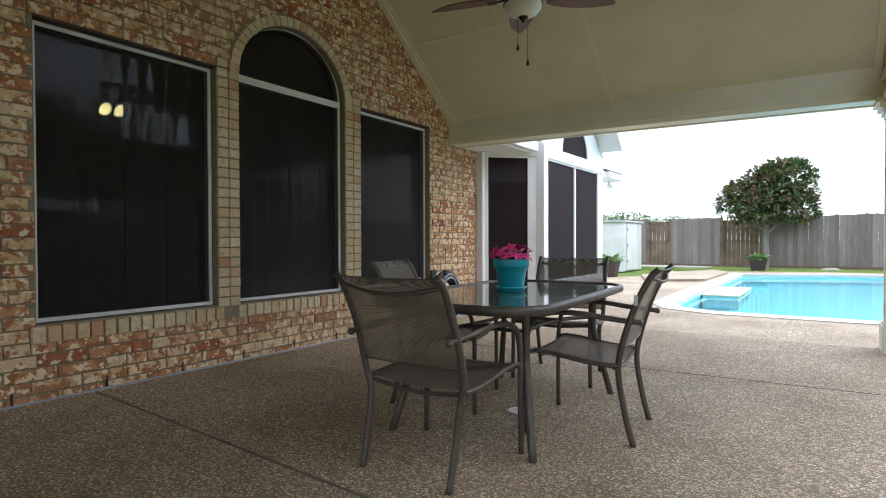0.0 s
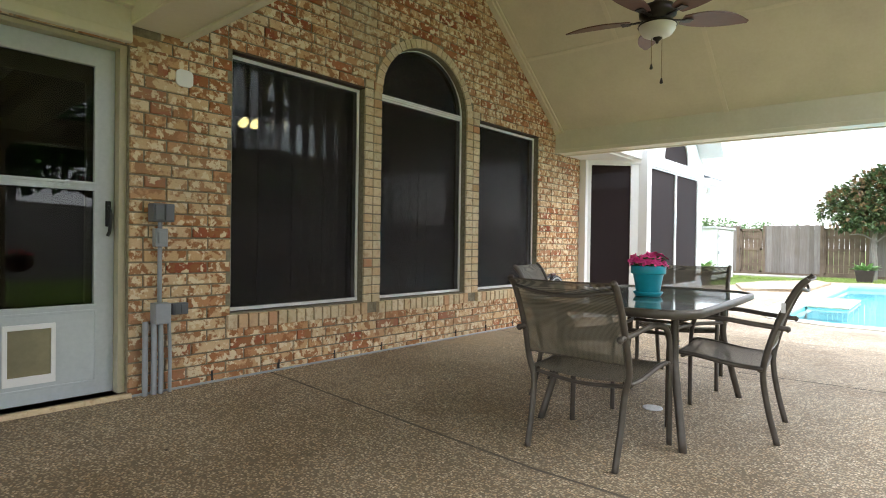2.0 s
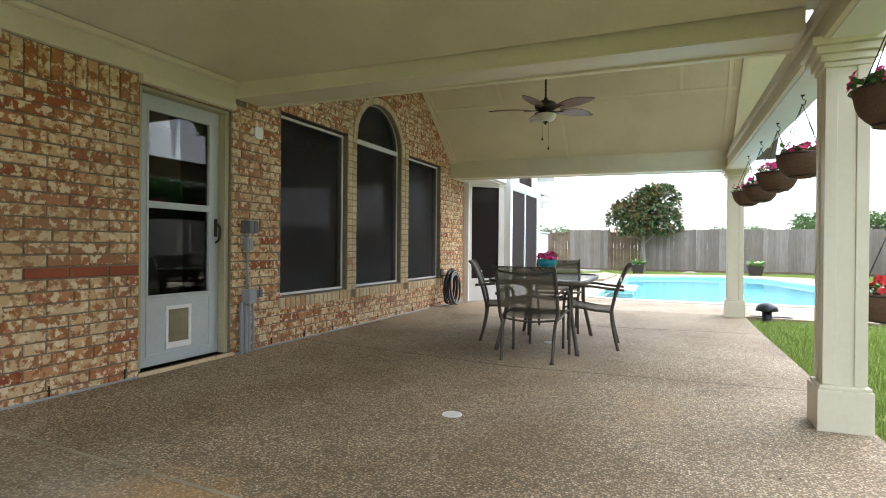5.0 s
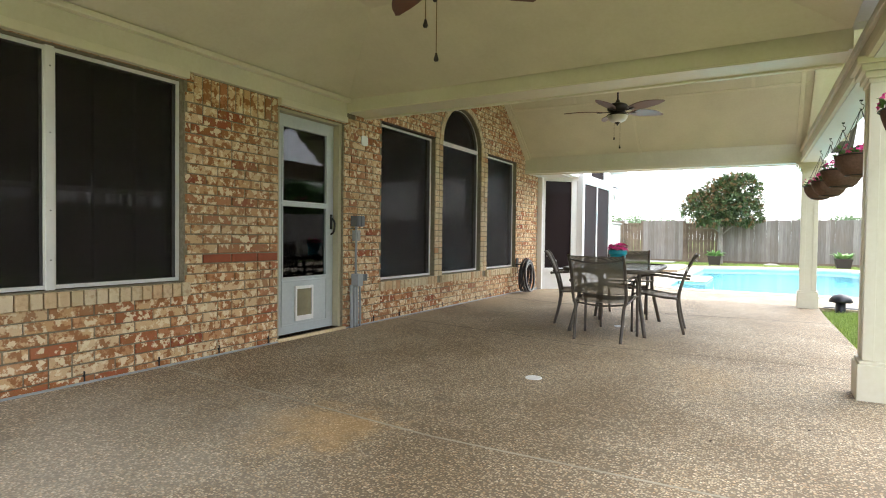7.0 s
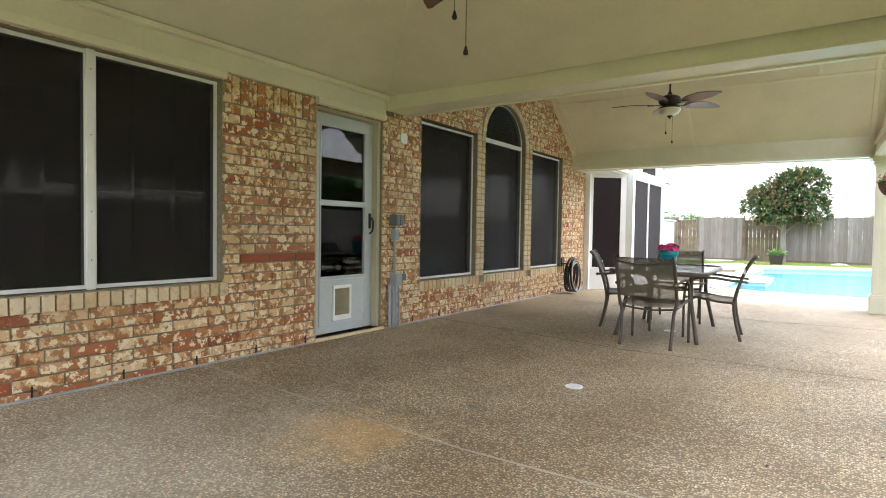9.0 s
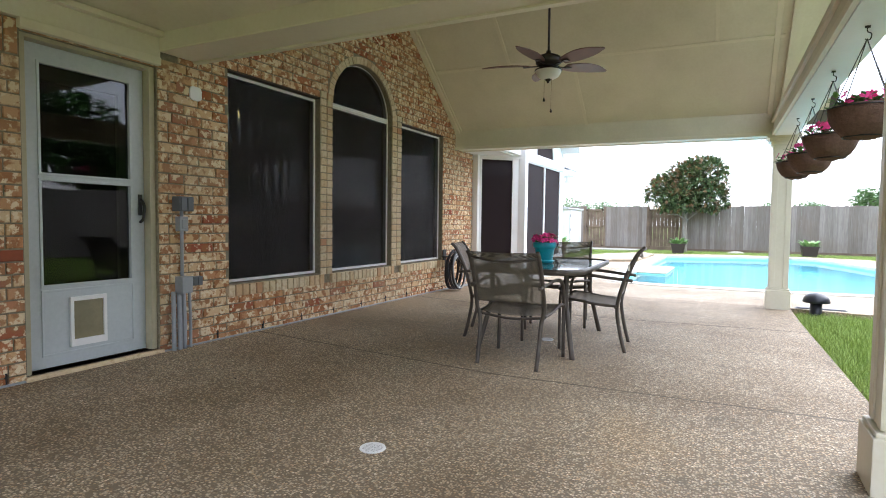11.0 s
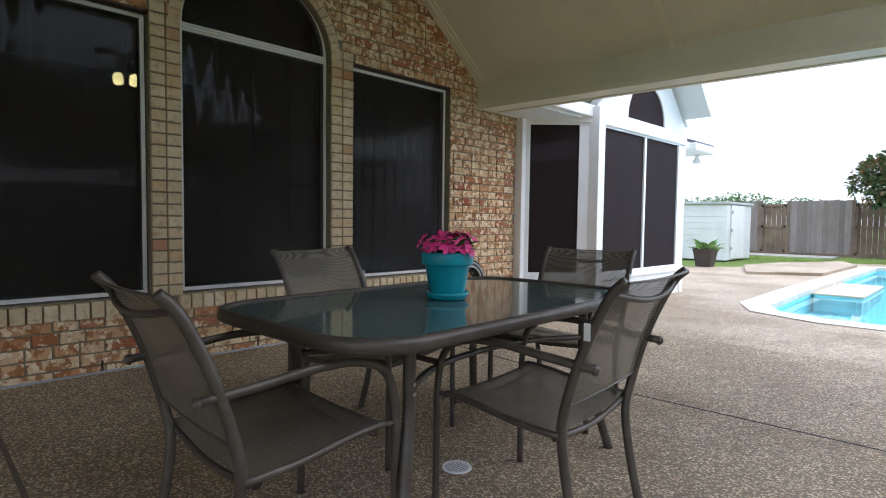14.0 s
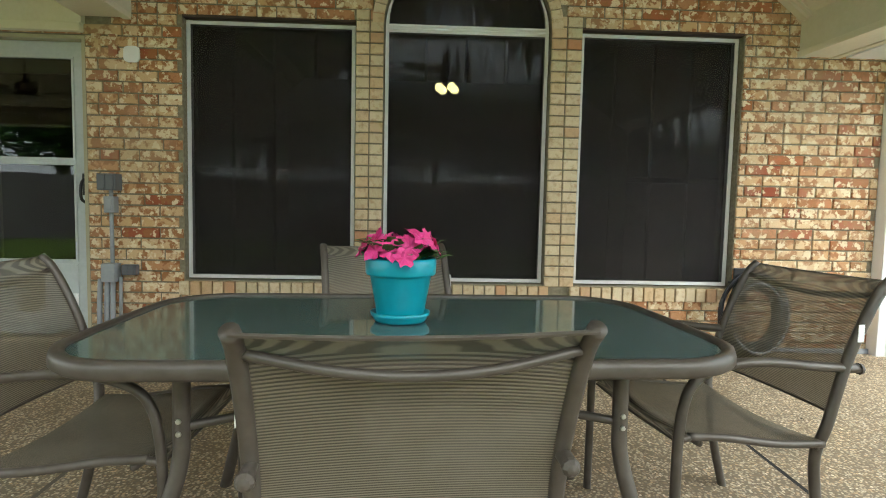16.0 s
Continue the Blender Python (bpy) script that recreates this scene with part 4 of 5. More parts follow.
# ---- ceiling fans ----
def ceiling_fan(x, y, z, top, first, label, chains):
    t = thing("ceiling_fan", (x, y, z), label, "ceiling fan", first)
    rod_top = top - z
    part("downrod", tube(bmesh.new(), [(0, 0, 0.10), (0, 0, rod_top - 0.03)], 0.011, 10), FAN_METAL, t)
    part("canopy", lathe(bmesh.new(), [(0, rod_top - 0.08), (0.03, rod_top - 0.08), (0.055, rod_top - 0.055), (0.068, rod_top), (0, rod_top)], 24), FAN_METAL, t, smooth=True)
    part("motor", lathe(bmesh.new(), [(0, 0.125), (0.022, 0.125), (0.028, 0.095), (0.07, 0.085), (0.112, 0.065), (0.125, 0.035), (0.122, 0.005), (0.10, -0.012), (0.085, -0.030), (0.10, -0.045), (0.125, -0.055), (0.13, -0.066), (0, -0.066)], 32), FAN_METAL, t, smooth=True)
    part("light_bowl", lathe(bmesh.new(), [(0.122, -0.066), (0.118, -0.09), (0.098, -0.122), (0.06, -0.142), (0, -0.148)], 32), FROST, t, "frosted white glass bowl", True)
    part("finial", lathe(bmesh.new(), [(0.030, -0.140), (0.028, -0.156), (0.012, -0.168), (0.008, -0.182), (0, -0.186)], 16), FAN_METAL, t, smooth=True)
    for k in range(5):
        bl = bmesh.new()
        n = 12
        up, dn = [], []
        for j in range(n + 1):
            u = j / n
            px = 0.175 + 0.475 * u
            w = 0.088 * math.sin(math.pi * min(1, 0.12 + u * 0.90)) ** 0.62 if u < 1 else 0.012
            tilt = 0.20
            zz = -0.012 + 0.016 * math.sin(u * 2.5)
            up.append((bl.verts.new((px, w, zz - w * tilt + 0.004)), bl.verts.new((px, -w, zz + w * tilt + 0.004))))
            dn.append((bl.verts.new((px, w, zz - w * tilt - 0.004)), bl.verts.new((px, -w, zz + w * tilt - 0.004))))
        for a in range(n):
            bl.faces.new((up[a][0], up[a + 1][0], up[a + 1][1], up[a][1]))
            bl.faces.new((dn[a][0], dn[a][1], dn[a + 1][1], dn[a + 1][0]))
            bl.faces.new((up[a][0], dn[a][0], dn[a + 1][0], up[a + 1][0]))
            bl.faces.new((up[a][1], up[a + 1][1], dn[a + 1][1], dn[a][1]))
        bl.faces.new((up[0][0], up[0][1], dn[0][1], dn[0][0]))
        bl.faces.new((up[n][0], dn[n][0], dn[n][1], up[n][1]))
        b = part("blade", bl, BLADE, t, "leaf-shaped dark walnut blade")
        b.matrix_basis = pose(0, 0, 0, 0, 0, 72 * k)
        iron = boxes([(0.085, 0.20, -0.012, 0.012, -0.022, -0.014), (0.185, 0.245, -0.030, 0.030, -0.020, -0.013)], 0.003)
        part("blade_arm", iron, FAN_METAL, b)
    for (cx, cy), low in chains:
        ch = tube(bmesh.new(), [(cx, cy, -0.12), (cx, cy, low)], 0.0022, 5)
        c = part("pull_chain", ch, CHAIN, t)
        part("pull_knob", lathe(bmesh.new(), [(0, low + 0.012), (0.004, low + 0.010), (0.012, low - 0.018), (0.009, low - 0.026), (0, low - 0.029)], 10, (cx, cy, 0)), FAN_METAL, c)
    return t


ceiling_fan(-1.058, 1.885, 2.592, 4.28, 46, "five-bladed dark bronze ceiling fan with white light bowl and long downrod", [((0.02, -0.03), -0.44), ((-0.03, 0.02), -0.33)])
ceiling_fan(-0.775, -2.925, 2.265, 2.72, 68, "five-bladed walnut ceiling fan with pull chains over the near bay", [((0.01, 0.0), -0.42), ((-0.03, 0.03), -0.27)])


# ---- ground, lawn and pool ----
LAWN = mat("lawn_soil", (0.10, 0.16, 0.04), 0.95, 0, 0.2)
_p = world_coords(LAWN)
_c = mix(LAWN, noise_tex(LAWN, _p, 1.2, 5), (0.095, 0.16, 0.028), (0.20, 0.28, 0.065))
_c = mix(LAWN, ramp(LAWN, noise_tex(LAWN, _p, 3.5, 4), [(0.55, (0, 0, 0)), (0.75, (0.8, 0.8, 0.8))]), _c, (0.24, 0.19, 0.10))
colour(LAWN, mix(LAWN, 0.5, _c, noise_tex(LAWN, _p, 70, 4, 0.8), "OVERLAY"))
bump(LAWN, noise_tex(LAWN, _p, 90, 4, 0.8), 1.0, 0.03)

POOL = [(-0.55, 6.58), (1.2, 6.60), (2.9, 6.78), (4.1, 7.4), (4.55, 8.6), (4.45, 10.6), (3.95, 12.7), (3.45, 14.9), (2.95, 16.7), (2.3, 17.1), (0.6, 16.7), (-1.25, 15.75), (-1.28, 12.2), (-1.30, 9.0), (-1.25, 7.25), (-1.05, 6.80)]
DECK_OUT = [(FACE - 0.5, 4.616), (SLAB_EDGE, 4.616), (1.9, 4.50), (4.6, 4.75), (6.3, 6.2), (6.6, 9.0), (6.1, 12.8), (5.2, 15.6), (4.3, 17.8), (2.6, 18.35), (0.4, 18.1), (-1.9, 17.2), (-2.3, 18.3), (-3.1, 15.5), (-3.5, 13.4), (-4.6, 12.3), (-4.6, 8.5)]
flat = lambda h: (lambda u, v, d: (u, v, h + d))


def shrink(loop, by):
    out = []
    for i, p in enumerate(loop):
        a, b = Vector(loop[i - 1]), Vector(loop[(i + 1) % len(loop)])
        d = (b - a).normalized()
        n = Vector((-d.y, d.x))
        out.append(tuple(Vector(p) + n * by))
    return out


far = 400.0
ground = pierced([(-far, -far), (far, -far), (far, far), (-far, far)], [shrink(POOL, -0.25)], flat(-0.02), -0.05)
structure("ground", ground, LAWN, "grass lawn reaching past the fence", "lawn")
deck = pierced(DECK_OUT, [shrink(POOL, -0.30)], flat(0.05), -0.16)
structure("pavement_pool_deck", deck, PATIO_DAYLIT, "washed pebble deck round the swimming pool, tint lightened for open daylight", "pavement")
COPING = painted("pale_coping", (0.62, 0.58, 0.50), 0.7, 0.12, 40)
structure("trim_pool_coping", pierced(shrink(POOL, -0.302), [shrink(POOL, 0.03)], flat(0.062), -0.07), COPING, "pale concrete coping round the pool", "trim")
PLASTER = painted("pool_plaster", (0.42, 0.80, 0.86), 0.6, 0.05, 20)
basin = pierced(shrink(POOL, -0.25), [POOL], flat(0.0), -1.35)
structure("pool_wall", basin, PLASTER, "pale blue plaster pool wall", "pool")
structure("pool_floor", prism(bmesh.new(), shrink(POOL, -0.25), flat(-1.45), 0.12), PLASTER, "pale blue plaster pool floor", "pool")
WATER = mat("pool_water", (0.75, 0.95, 0.98), 0.02)
_b = WATER.node_tree.nodes["Principled BSDF"]
_b.inputs["Transmission Weight"].default_value = 1.0
_b.inputs["IOR"].default_value = 1.2
_b.inputs["Base Color"].default_value = (0.55, 0.92, 0.97, 1)
bump(WATER, noise_tex(WATER, world_coords(WATER), 4.5, 2), 0.05, 0.03)
wat = bmesh.new()
wv = [wat.verts.new((u, v, -0.045)) for u, v in shrink(POOL, -0.02)]
wat.faces.new(wv)
water = structure("water", wat, WATER, "clear turquoise pool water", "water")
water.visible_shadow = False
ledge = thing("pool_ledge", (0, 0, 0), "raised tile ledge of a pool spillway at the water's edge", "pool ledge", kind="structure")
part("ledge_wall", boxes([(-1.27, -0.68, 9.7, 11.7, -1.3, -0.03)], 0.01), painted("ledge_plaster", (0.55, 0.74, 0.76), 0.7, 0.1), ledge)
part("ledge_cap", boxes([(-1.28, -0.65, 9.66, 11.74, -0.03, 0.0)], 0.01), painted("tan_tile", (0.62, 0.50, 0.36), 0.6, 0.15), ledge)
structure("pavement_raised", prism(bmesh.new(), [(-2.75, 11.6), (-1.65, 12.4), (-1.62, 15.9), (-2.1, 16.9), (-3.0, 15.2), (-3.35, 13.5)], flat(0.05), 0.055), PATIO_DAYLIT, "raised strip of deck beside the pool, tint lightened for open daylight", "pavement")
structure("pavement_path", boxes([(-6.0, -2.7, 19.3, 20.55, -0.03, 0.06)], 0.01), painted("pale_concrete", (0.5, 0.47, 0.42), 0.85, 0.12), "pale concrete strip before the fence", "pavement")


def blades(name, count, area, size, seed, material, label):
    """A patch of single grass blades as one object."""
    rng = np.random.default_rng(seed)
    x0, x1, y0, y1 = area
    px, py = rng.uniform(x0, x1, count), rng.uniform(y0, y1, count)
    px = px + (SPLAY * np.maximum(0, 4.45 - py) if x0 > 0 else 0)
    a = rng.uniform(0, 6.283, count)
    h = rng.uniform(0.5, 1.0, count) * size
    w = rng.uniform(0.0025, 0.005, count)
    lean = rng.normal(0, 0.45, (count, 2)) * h[:, None]
    v = np.zeros((count, 3, 3))
    v[:, 0] = np.stack([px - np.cos(a) * w, py - np.sin(a) * w, np.full(count, -0.022)], 1)
    v[:, 1] = np.stack([px + np.cos(a) * w, py + np.sin(a) * w, np.full(count, -0.022)], 1)
    v[:, 2] = np.stack([px + lean[:, 0], py + lean[:, 1], -0.02 + h], 1)
    me = bpy.data.meshes.new(name)
    me.from_pydata(v.reshape(-1, 3).tolist(), [], np.arange(count * 3).reshape(-1, 3).tolist())
    me.materials.append(material)
    return tagged(new(name, me), label, "grass", kind="stuff")


blades("grass", 90000, (1.26, 3.6, -3.2, 4.45), 0.085, 1, GRASS, "short green lawn grass beside the patio slab")
blades("grass", 90000, (3.6, 8.1, -3.2, 4.6), 0.09, 2, GRASS, "short green lawn grass beside the patio slab")
blades("grass", 60000, (1.26, 8.1, -9.0, -3.2), 0.09, 4, GRASS, "short green lawn grass beside the patio slab")
blades("grass", 60000, (-5.0, 9.0, 18.2, 20.7), 0.10, 3, GRASS, "green lawn strip between pool and fence")


# ---- fence ----
def fence_material():
    m = mat("weathered_cedar", (0.26, 0.23, 0.20), 0.9, 0, 0.2)
    p = world_coords(m)
    rnd = m.node_tree.nodes.new("ShaderNodeObjectInfo").outputs["Random"]
    c = ramp(m, rnd, [(0.0, (0.19, 0.166, 0.144)), (0.5, (0.235, 0.210, 0.186)), (1.0, (0.29, 0.262, 0.236))])
    st = node(m, "ShaderNodeMapping", Scale=(30.0, 30.0, 2.0))
    link(m, p, st.inputs["Vector"])
    c = mix(m, 0.55, c, noise_tex(m, st.outputs[0], 1.0, 5, 0.7), "OVERLAY")
    c = mix(m, ramp(m, noise_tex(m, p, 1.1, 4), [(0.45, (0, 0, 0)), (0.75, (0.6, 0.6, 0.6))]), c, (0.20, 0.155, 0.12))
    colour(m, c)
    bump(m, noise_tex(m, st.outputs[0], 2.0, 4), 0.4, 0.01)
    return m


CEDAR = fence_material()
CEDAR_BROWN = painted("brown_cedar", (0.20, 0.145, 0.10), 0.9, 0.2, 30)
fence = thing("fence", (0, 20.8, 0), "weathered grey cedar board fence with gates", "fence")
rngf = random.Random(9)
board_mesh = []
for k in range(4):
    bm = bmesh.new()
    hgt = 1.80 + 0.008 * k
    prism(bm, [(-0.0718, 0.03), (0.0718, 0.03), (0.0718, hgt - 0.02), (0.055, hgt), (-0.055, hgt), (-0.0718, hgt - 0.02)], lambda u, v, d: (u, -d, v), 0.018)
    me = mesh_from("board", bm)
    me.materials.append(CEDAR)
    board_mesh.append(me)
for k in range(200):
    x = -13.0 + k * 0.1425
    if -5.0 < x < -4.22 or -2.40 < x < -1.22:
        continue
    b = new("board", board_mesh[rngf.randrange(4)])
    b.parent = fence
    b.matrix_basis = pose(x, rngf.uniform(-0.006, 0.006), rngf.uniform(-0.012, 0.008), 0, rngf.uniform(-0.15, 0.15), 0)
part("rail", boxes([(-13.1, 15.5, 0.0, 0.04, 0.35, 0.44), (-13.1, 15.5, 0.0, 0.04, 1.35, 1.44)]), CEDAR_BROWN, fence)
for x in (-12.0, -9.6, -7.2, -5.05, -4.2, -2.45, -1.2, 1.2, 3.6, 6.0, 8.4, 10.8, 13.2):
    part("fence_post", boxes([(x - 0.045, x + 0.045, -0.03 if -5.2 < x < -1 else 0.04, 0.13, -0.05, 1.78)]), CEDAR_BROWN, fence)
part("kickboard", boxes([(-13.1, 15.5, -0.025, -0.019, 0.0, 0.12)]), CEDAR_BROWN, fence)


def gate(x0, x1, label):
    g = thing("gate", (x0, 20.79, 0), label, "gate")
    n = max(3, int((x1 - x0) / 0.14))
    for k in range(n):
        a = (x1 - x0) / n
        part("board", boxes([(k * a + 0.004, (k + 1) * a - 0.004, 0.03, 0.048, 0.06, 1.70)], 0.003), CEDAR_BROWN, g)
    part("gate_frame", boxes([(0, x1 - x0, -0.01, 0.03, 1.62, 1.70), (0, x1 - x0, -0.01, 0.03, 0.92, 1.0), (0, x1 - x0, -0.01, 0.03, 0.10, 0.18), (0, 0.07, -0.01, 0.029, 0.06, 1.70), (x1 - x0 - 0.07, x1 - x0, -0.01, 0.029, 0.06, 1.70)], 0.003), CEDAR_BROWN, g)
    return g


gate(-4.99, -4.26, "brown cedar fence gate, framed side showing")
gate(-2.40, -1.26, "brown cedar double gate, framed side showing")
for x, z in ((5.92, 1.50), (5.92, 0.91), (5.92, 0.32)):
    part("strap_hinge", boxes([(x - 0.02, x + 0.30, -0.048, -0.024, z - 0.02, z + 0.02), (x - 0.02, x + 0.02, -0.050, -0.024, z - 0.12, z + 0.12)], 0.004), BLACK_IRON, fence, "black iron strap hinge")


# ---- shed ----
def shed():
    t = thing("garden_shed", (-5.55, 17.05, 0), "white resin garden shed with flat lid roof beside the fence", "shed")
    resin = painted("white_resin", (0.72, 0.73, 0.70), 0.5, 0.08)
    for k in range(9):
        z = 0.02 + k * 0.172
        part("panel", boxes([(-1.0, 1.0, -1.05, 1.05, z, z + 0.170)], 0.006), resin, t)
    part("roof", boxes([(-1.06, 1.06, -1.12, 1.12, 1.565, 1.63)], 0.015), painted("grey_resin", (0.45, 0.47, 0.46), 0.5, 0.1), t)
    part("door", boxes([(1.0, 1.035, -0.75, 0.35, 0.06, 1.54)], 0.006), painted("white_resin_door", (0.78, 0.79, 0.76), 0.45, 0.06), t)
    for z in (0.3, 0.8, 1.3):
        part("hinge", boxes([(1.035, 1.05, -0.78, -0.68, z, z + 0.09)], 0.003), PVC, t)
    return t


shed()


# ---- tubs with hostas ----
def tub(x, y, r, seed, ground_z):
    rng = random.Random(seed)
    t = thing("planter_tub", (x, y, ground_z), "dark brown square planter tub with pale green hosta", "planter", group="planter tubs")
    bm = bmesh.new()
    n = 4
    prof = [(r * 0.75, 0.0), (r, 0.36), (r * 1.08, 0.36), (r * 1.08, 0.40), (r * 0.95, 0.40), (r * 0.93, 0.33)]
    rings = [[bm.verts.new((a * math.cos(radians(45 + 90 * k)) * 1.3, a * math.sin(radians(45 + 90 * k)) * 1.3, z)) for k in range(4)] for a, z in prof]
    for a, b in zip(rings, rings[1:]):
        for k in range(4):
            bm.faces.new((a[k], a[(k + 1) % 4], b[(k + 1) % 4], b[k]))
    bm.faces.new(rings[-1])
    part("tub", bm, painted("brown_resin", (0.055, 0.040, 0.035), 0.55, 0.1), t)
    lv = bmesh.new()
    for k in range(60):
        a = rng.uniform(0, 6.28)
        q = rng.uniform(0.0, 0.12)
        leaf(lv, (q * math.cos(a), q * math.sin(a), 0.34), (math.cos(a), math.sin(a), rng.uniform(0.25, 1.5)), (0, 0, 1), rng.uniform(0.22, 0.42), rng.uniform(0.05, 0.085))
    part("hosta", lv, HOSTA, t, "pale green hosta leaves")
    return t


tub(-1.10, 18.65, 0.25, 1, -0.02)
tub(3.0, 19.1, 0.27, 2, -0.02)
tub(-4.0, 12.95, 0.22, 3, 0.05)
st = thing("stepping_stone", (0.8, 20.1, -0.02), "pale flat stone lying on the lawn", "stone")
bm = bmesh.new()
bmesh.ops.create_icosphere(bm, subdivisions=3, radius=1)
for v in bm.verts:
    k = 1 + 0.12 * noise.noise(v.co * 2)
    v.co = (v.co.x * 0.3 * k, v.co.y * 0.2 * k, max(-0.02, v.co.z * 0.10 * k) + 0.02)
part("stone", bm, painted("pale_stone", (0.5, 0.46, 0.38), 0.9, 0.15), st, smooth=True)


# ---- trees ----
BARK = painted("pale_bark", (0.30, 0.27, 0.23), 0.9, 0.25, 25)


def magnolia(x, y):
    rng = random.Random(12)
    t = thing("magnolia_tree", (x, y, -0.03), "round magnolia tree with dark green and rusty leaves", "tree")
    tr = bmesh.new()
    trunk = smooth_path([(0, 0, 0), (0.02, 0.02, 0.6), (-0.02, 0.0, 1.2), (0.05, 0.0, 1.9), (0.1, 0, 2.6)])
    rings = len(trunk)
    for i in range(rings - 1):
        tube(tr, [trunk[i], trunk[i + 1]], 0.085 * (1 - 0.6 * i / rings), 8, cap=False)
    tips = []
    for k in range(16):
        a = k * 2.4
        p = trunk[int(rings * (0.50 + 0.45 * k / 16))]
        out = rng.uniform(0.5, 1.15)
        q = p + Vector((math.cos(a) * out, math.sin(a) * out * 0.9, rng.uniform(0.1, 0.75)))
        run = smooth_path([p, p.lerp(q, 0.5) + Vector((0, 0, 0.1)), q], 4)
        for i in range(len(run) - 1):
            tube(tr, [run[i], run[i + 1]], 0.03 * (1 - 0.7 * i / len(run)), 5, cap=False)
    part("trunk", tr, BARK, t, "pale bare trunk and limbs")
    # crown of leaf clusters in an uneven rounded volume
    lobes = [(-0.72, 0.0, 2.30, 0.78, 0.62), (0.55, 0.0, 2.75, 0.95, 0.90), (0.05, 0.1, 2.75, 0.80, 0.80), (0.85, 0.1, 2.15, 0.68, 0.55), (-0.20, -0.2, 2.15, 0.80, 0.52), (0.75, -0.1, 3.15, 0.55, 0.48), (-0.85, 0.1, 2.65, 0.42, 0.38), (0.1, 0.2, 3.1, 0.45, 0.4)]
    green, rust = bmesh.new(), bmesh.new()
    for cx, cy, cz, rx, rz in lobes:
        for k in range(int(520 * rx)):
            d = Vector((rng.gauss(0, 1), rng.gauss(0, 1), rng.gauss(0, 1))).normalized()
            s = rng.uniform(0.72, 1.04)
            c = Vector((cx + d.x * rx * s, cy + d.y * rx * s, cz + d.z * rz * s))
            if noise.noise(c * 2.1) > 0.36:
                continue
            bmx = rust if rng.random() < (0.46 if d.z > 0.1 and cx < 0.3 else 0.13) else green
            for j in range(4):
                dd = d + Vector((rng.uniform(-1, 1), rng.uniform(-1, 1), rng.uniform(-0.7, 0.9)))
                leaf(bmx, c + Vector((rng.uniform(-.05, .05), rng.uniform(-.05, .05), rng.uniform(-.05, .05))), dd, (rng.uniform(-.4, .4), rng.uniform(-.4, .4), 1), rng.uniform(0.12, 0.19), rng.uniform(0.032, 0.05))
    part("crown", green, MAGNOLIA, t, "glossy dark green leaves")
    part("crown_rust", rust, RUSTY, t, "rusty brown undersides of leaves")
    return t


magnolia(-0.98, 20.05)


def far_tree(x, y, h, w, seed, leaves=700, gap=0.18, name="far_tree", label="distant pale green tree behind the fence", group="distant trees", foliage=None):
    rng = random.Random(seed)
    t = thing(name, (x, y, 0), label, "tree", group=group)
    tr = tube(bmesh.new(), [(0, 0, 0), (0.1, 0, h * 0.5), (0, 0, h * 0.8)], 0.14, 6)
    for k in range(5):
        a = k * 1.3
        tube(tr, [(0.05, 0, h * 0.5), (math.cos(a) * w * 0.4, math.sin(a) * w * 0.4, h * (0.68 + 0.04 * k))], 0.05, 5)
    part("trunk", tr, BARK, t)
    lv = bmesh.new()
    for k in range(leaves):
        d = Vector((rng.gauss(0, 1), rng.gauss(0, 1), rng.gauss(0, 1))).normalized() * rng.uniform(0.35, 1.0)
        c = Vector((d.x * w * 0.55, d.y * w * 0.55, h * 0.70 + d.z * h * 0.30))
        if noise.noise(c * 0.9 + Vector((seed, 0, 0))) > gap:
            continue
        leaf(lv, c, (rng.uniform(-1, 1), rng.uniform(-1, 1), rng.uniform(-.6, .6)), (0, 0.3, 1), rng.uniform(0.2, 0.36), rng.uniform(0.07, 0.12))
    part("crown", lv, foliage or FAR_LEAF, t)
    return t


for k, (x, y, h, w) in enumerate([(-14.5, 50, 3.7, 5.0), (-11.0, 52, 3.3, 5.0), (-8.2, 55, 3.0, 4.5), (-4.5, 56, 2.9, 4.5), (-18.5, 52, 3.5, 5.5), (10.2, 50, 4.2, 2.4), (12.8, 51, 3.7, 2.2), (15.0, 50, 4.3, 2.8), (17.5, 53, 4.4, 3.0), (7.3, 58, 3.4, 3.2), (20.5, 52, 3.8, 3.0), (4.3, 60, 3.3, 3.4), (23.5, 54, 3.9, 3.4)]):
    far_tree(x, y, h, w, 20 + k, 1300, 0.25)
# the side of the yard, mirrored in the door and windows: fence and a row of trees
for k, (y, h, w) in enumerate(((-9.5, 4.2, 4.6), (-6.0, 4.5, 4.6), (-2.4, 4.1, 4.6), (1.2, 4.4, 4.6), (4.6, 4.3, 4.6), (8.0, 3.3, 4.2), (11.5, 2.9, 4.2))):
    far_tree(10.2, y, h * 1.2, w, 60 + k, 3000, 0.5, "side_tree", "dense dark green tree along the side fence", "trees along the side fence", LEAF)
side = thing("side_fence", (8.2, 0, 0), "weathered cedar board fence along the side yard", "fence")
sb = bmesh.new()
for k in range(240):
    y = -13.0 + k * 0.1405
    box(sb, -0.009, 0.009, y, y + 0.134, 0.03, 1.80 + 0.02 * math.sin(k * 12.9))
many = part("board", sb, CEDAR, side)
many["kind"] = "stuff"
part("rail", boxes([(0.012, 0.05, -13.0, 20.7, 0.35, 0.44), (0.012, 0.05, -13.0, 20.7, 1.35, 1.44)]), CEDAR_BROWN, side)
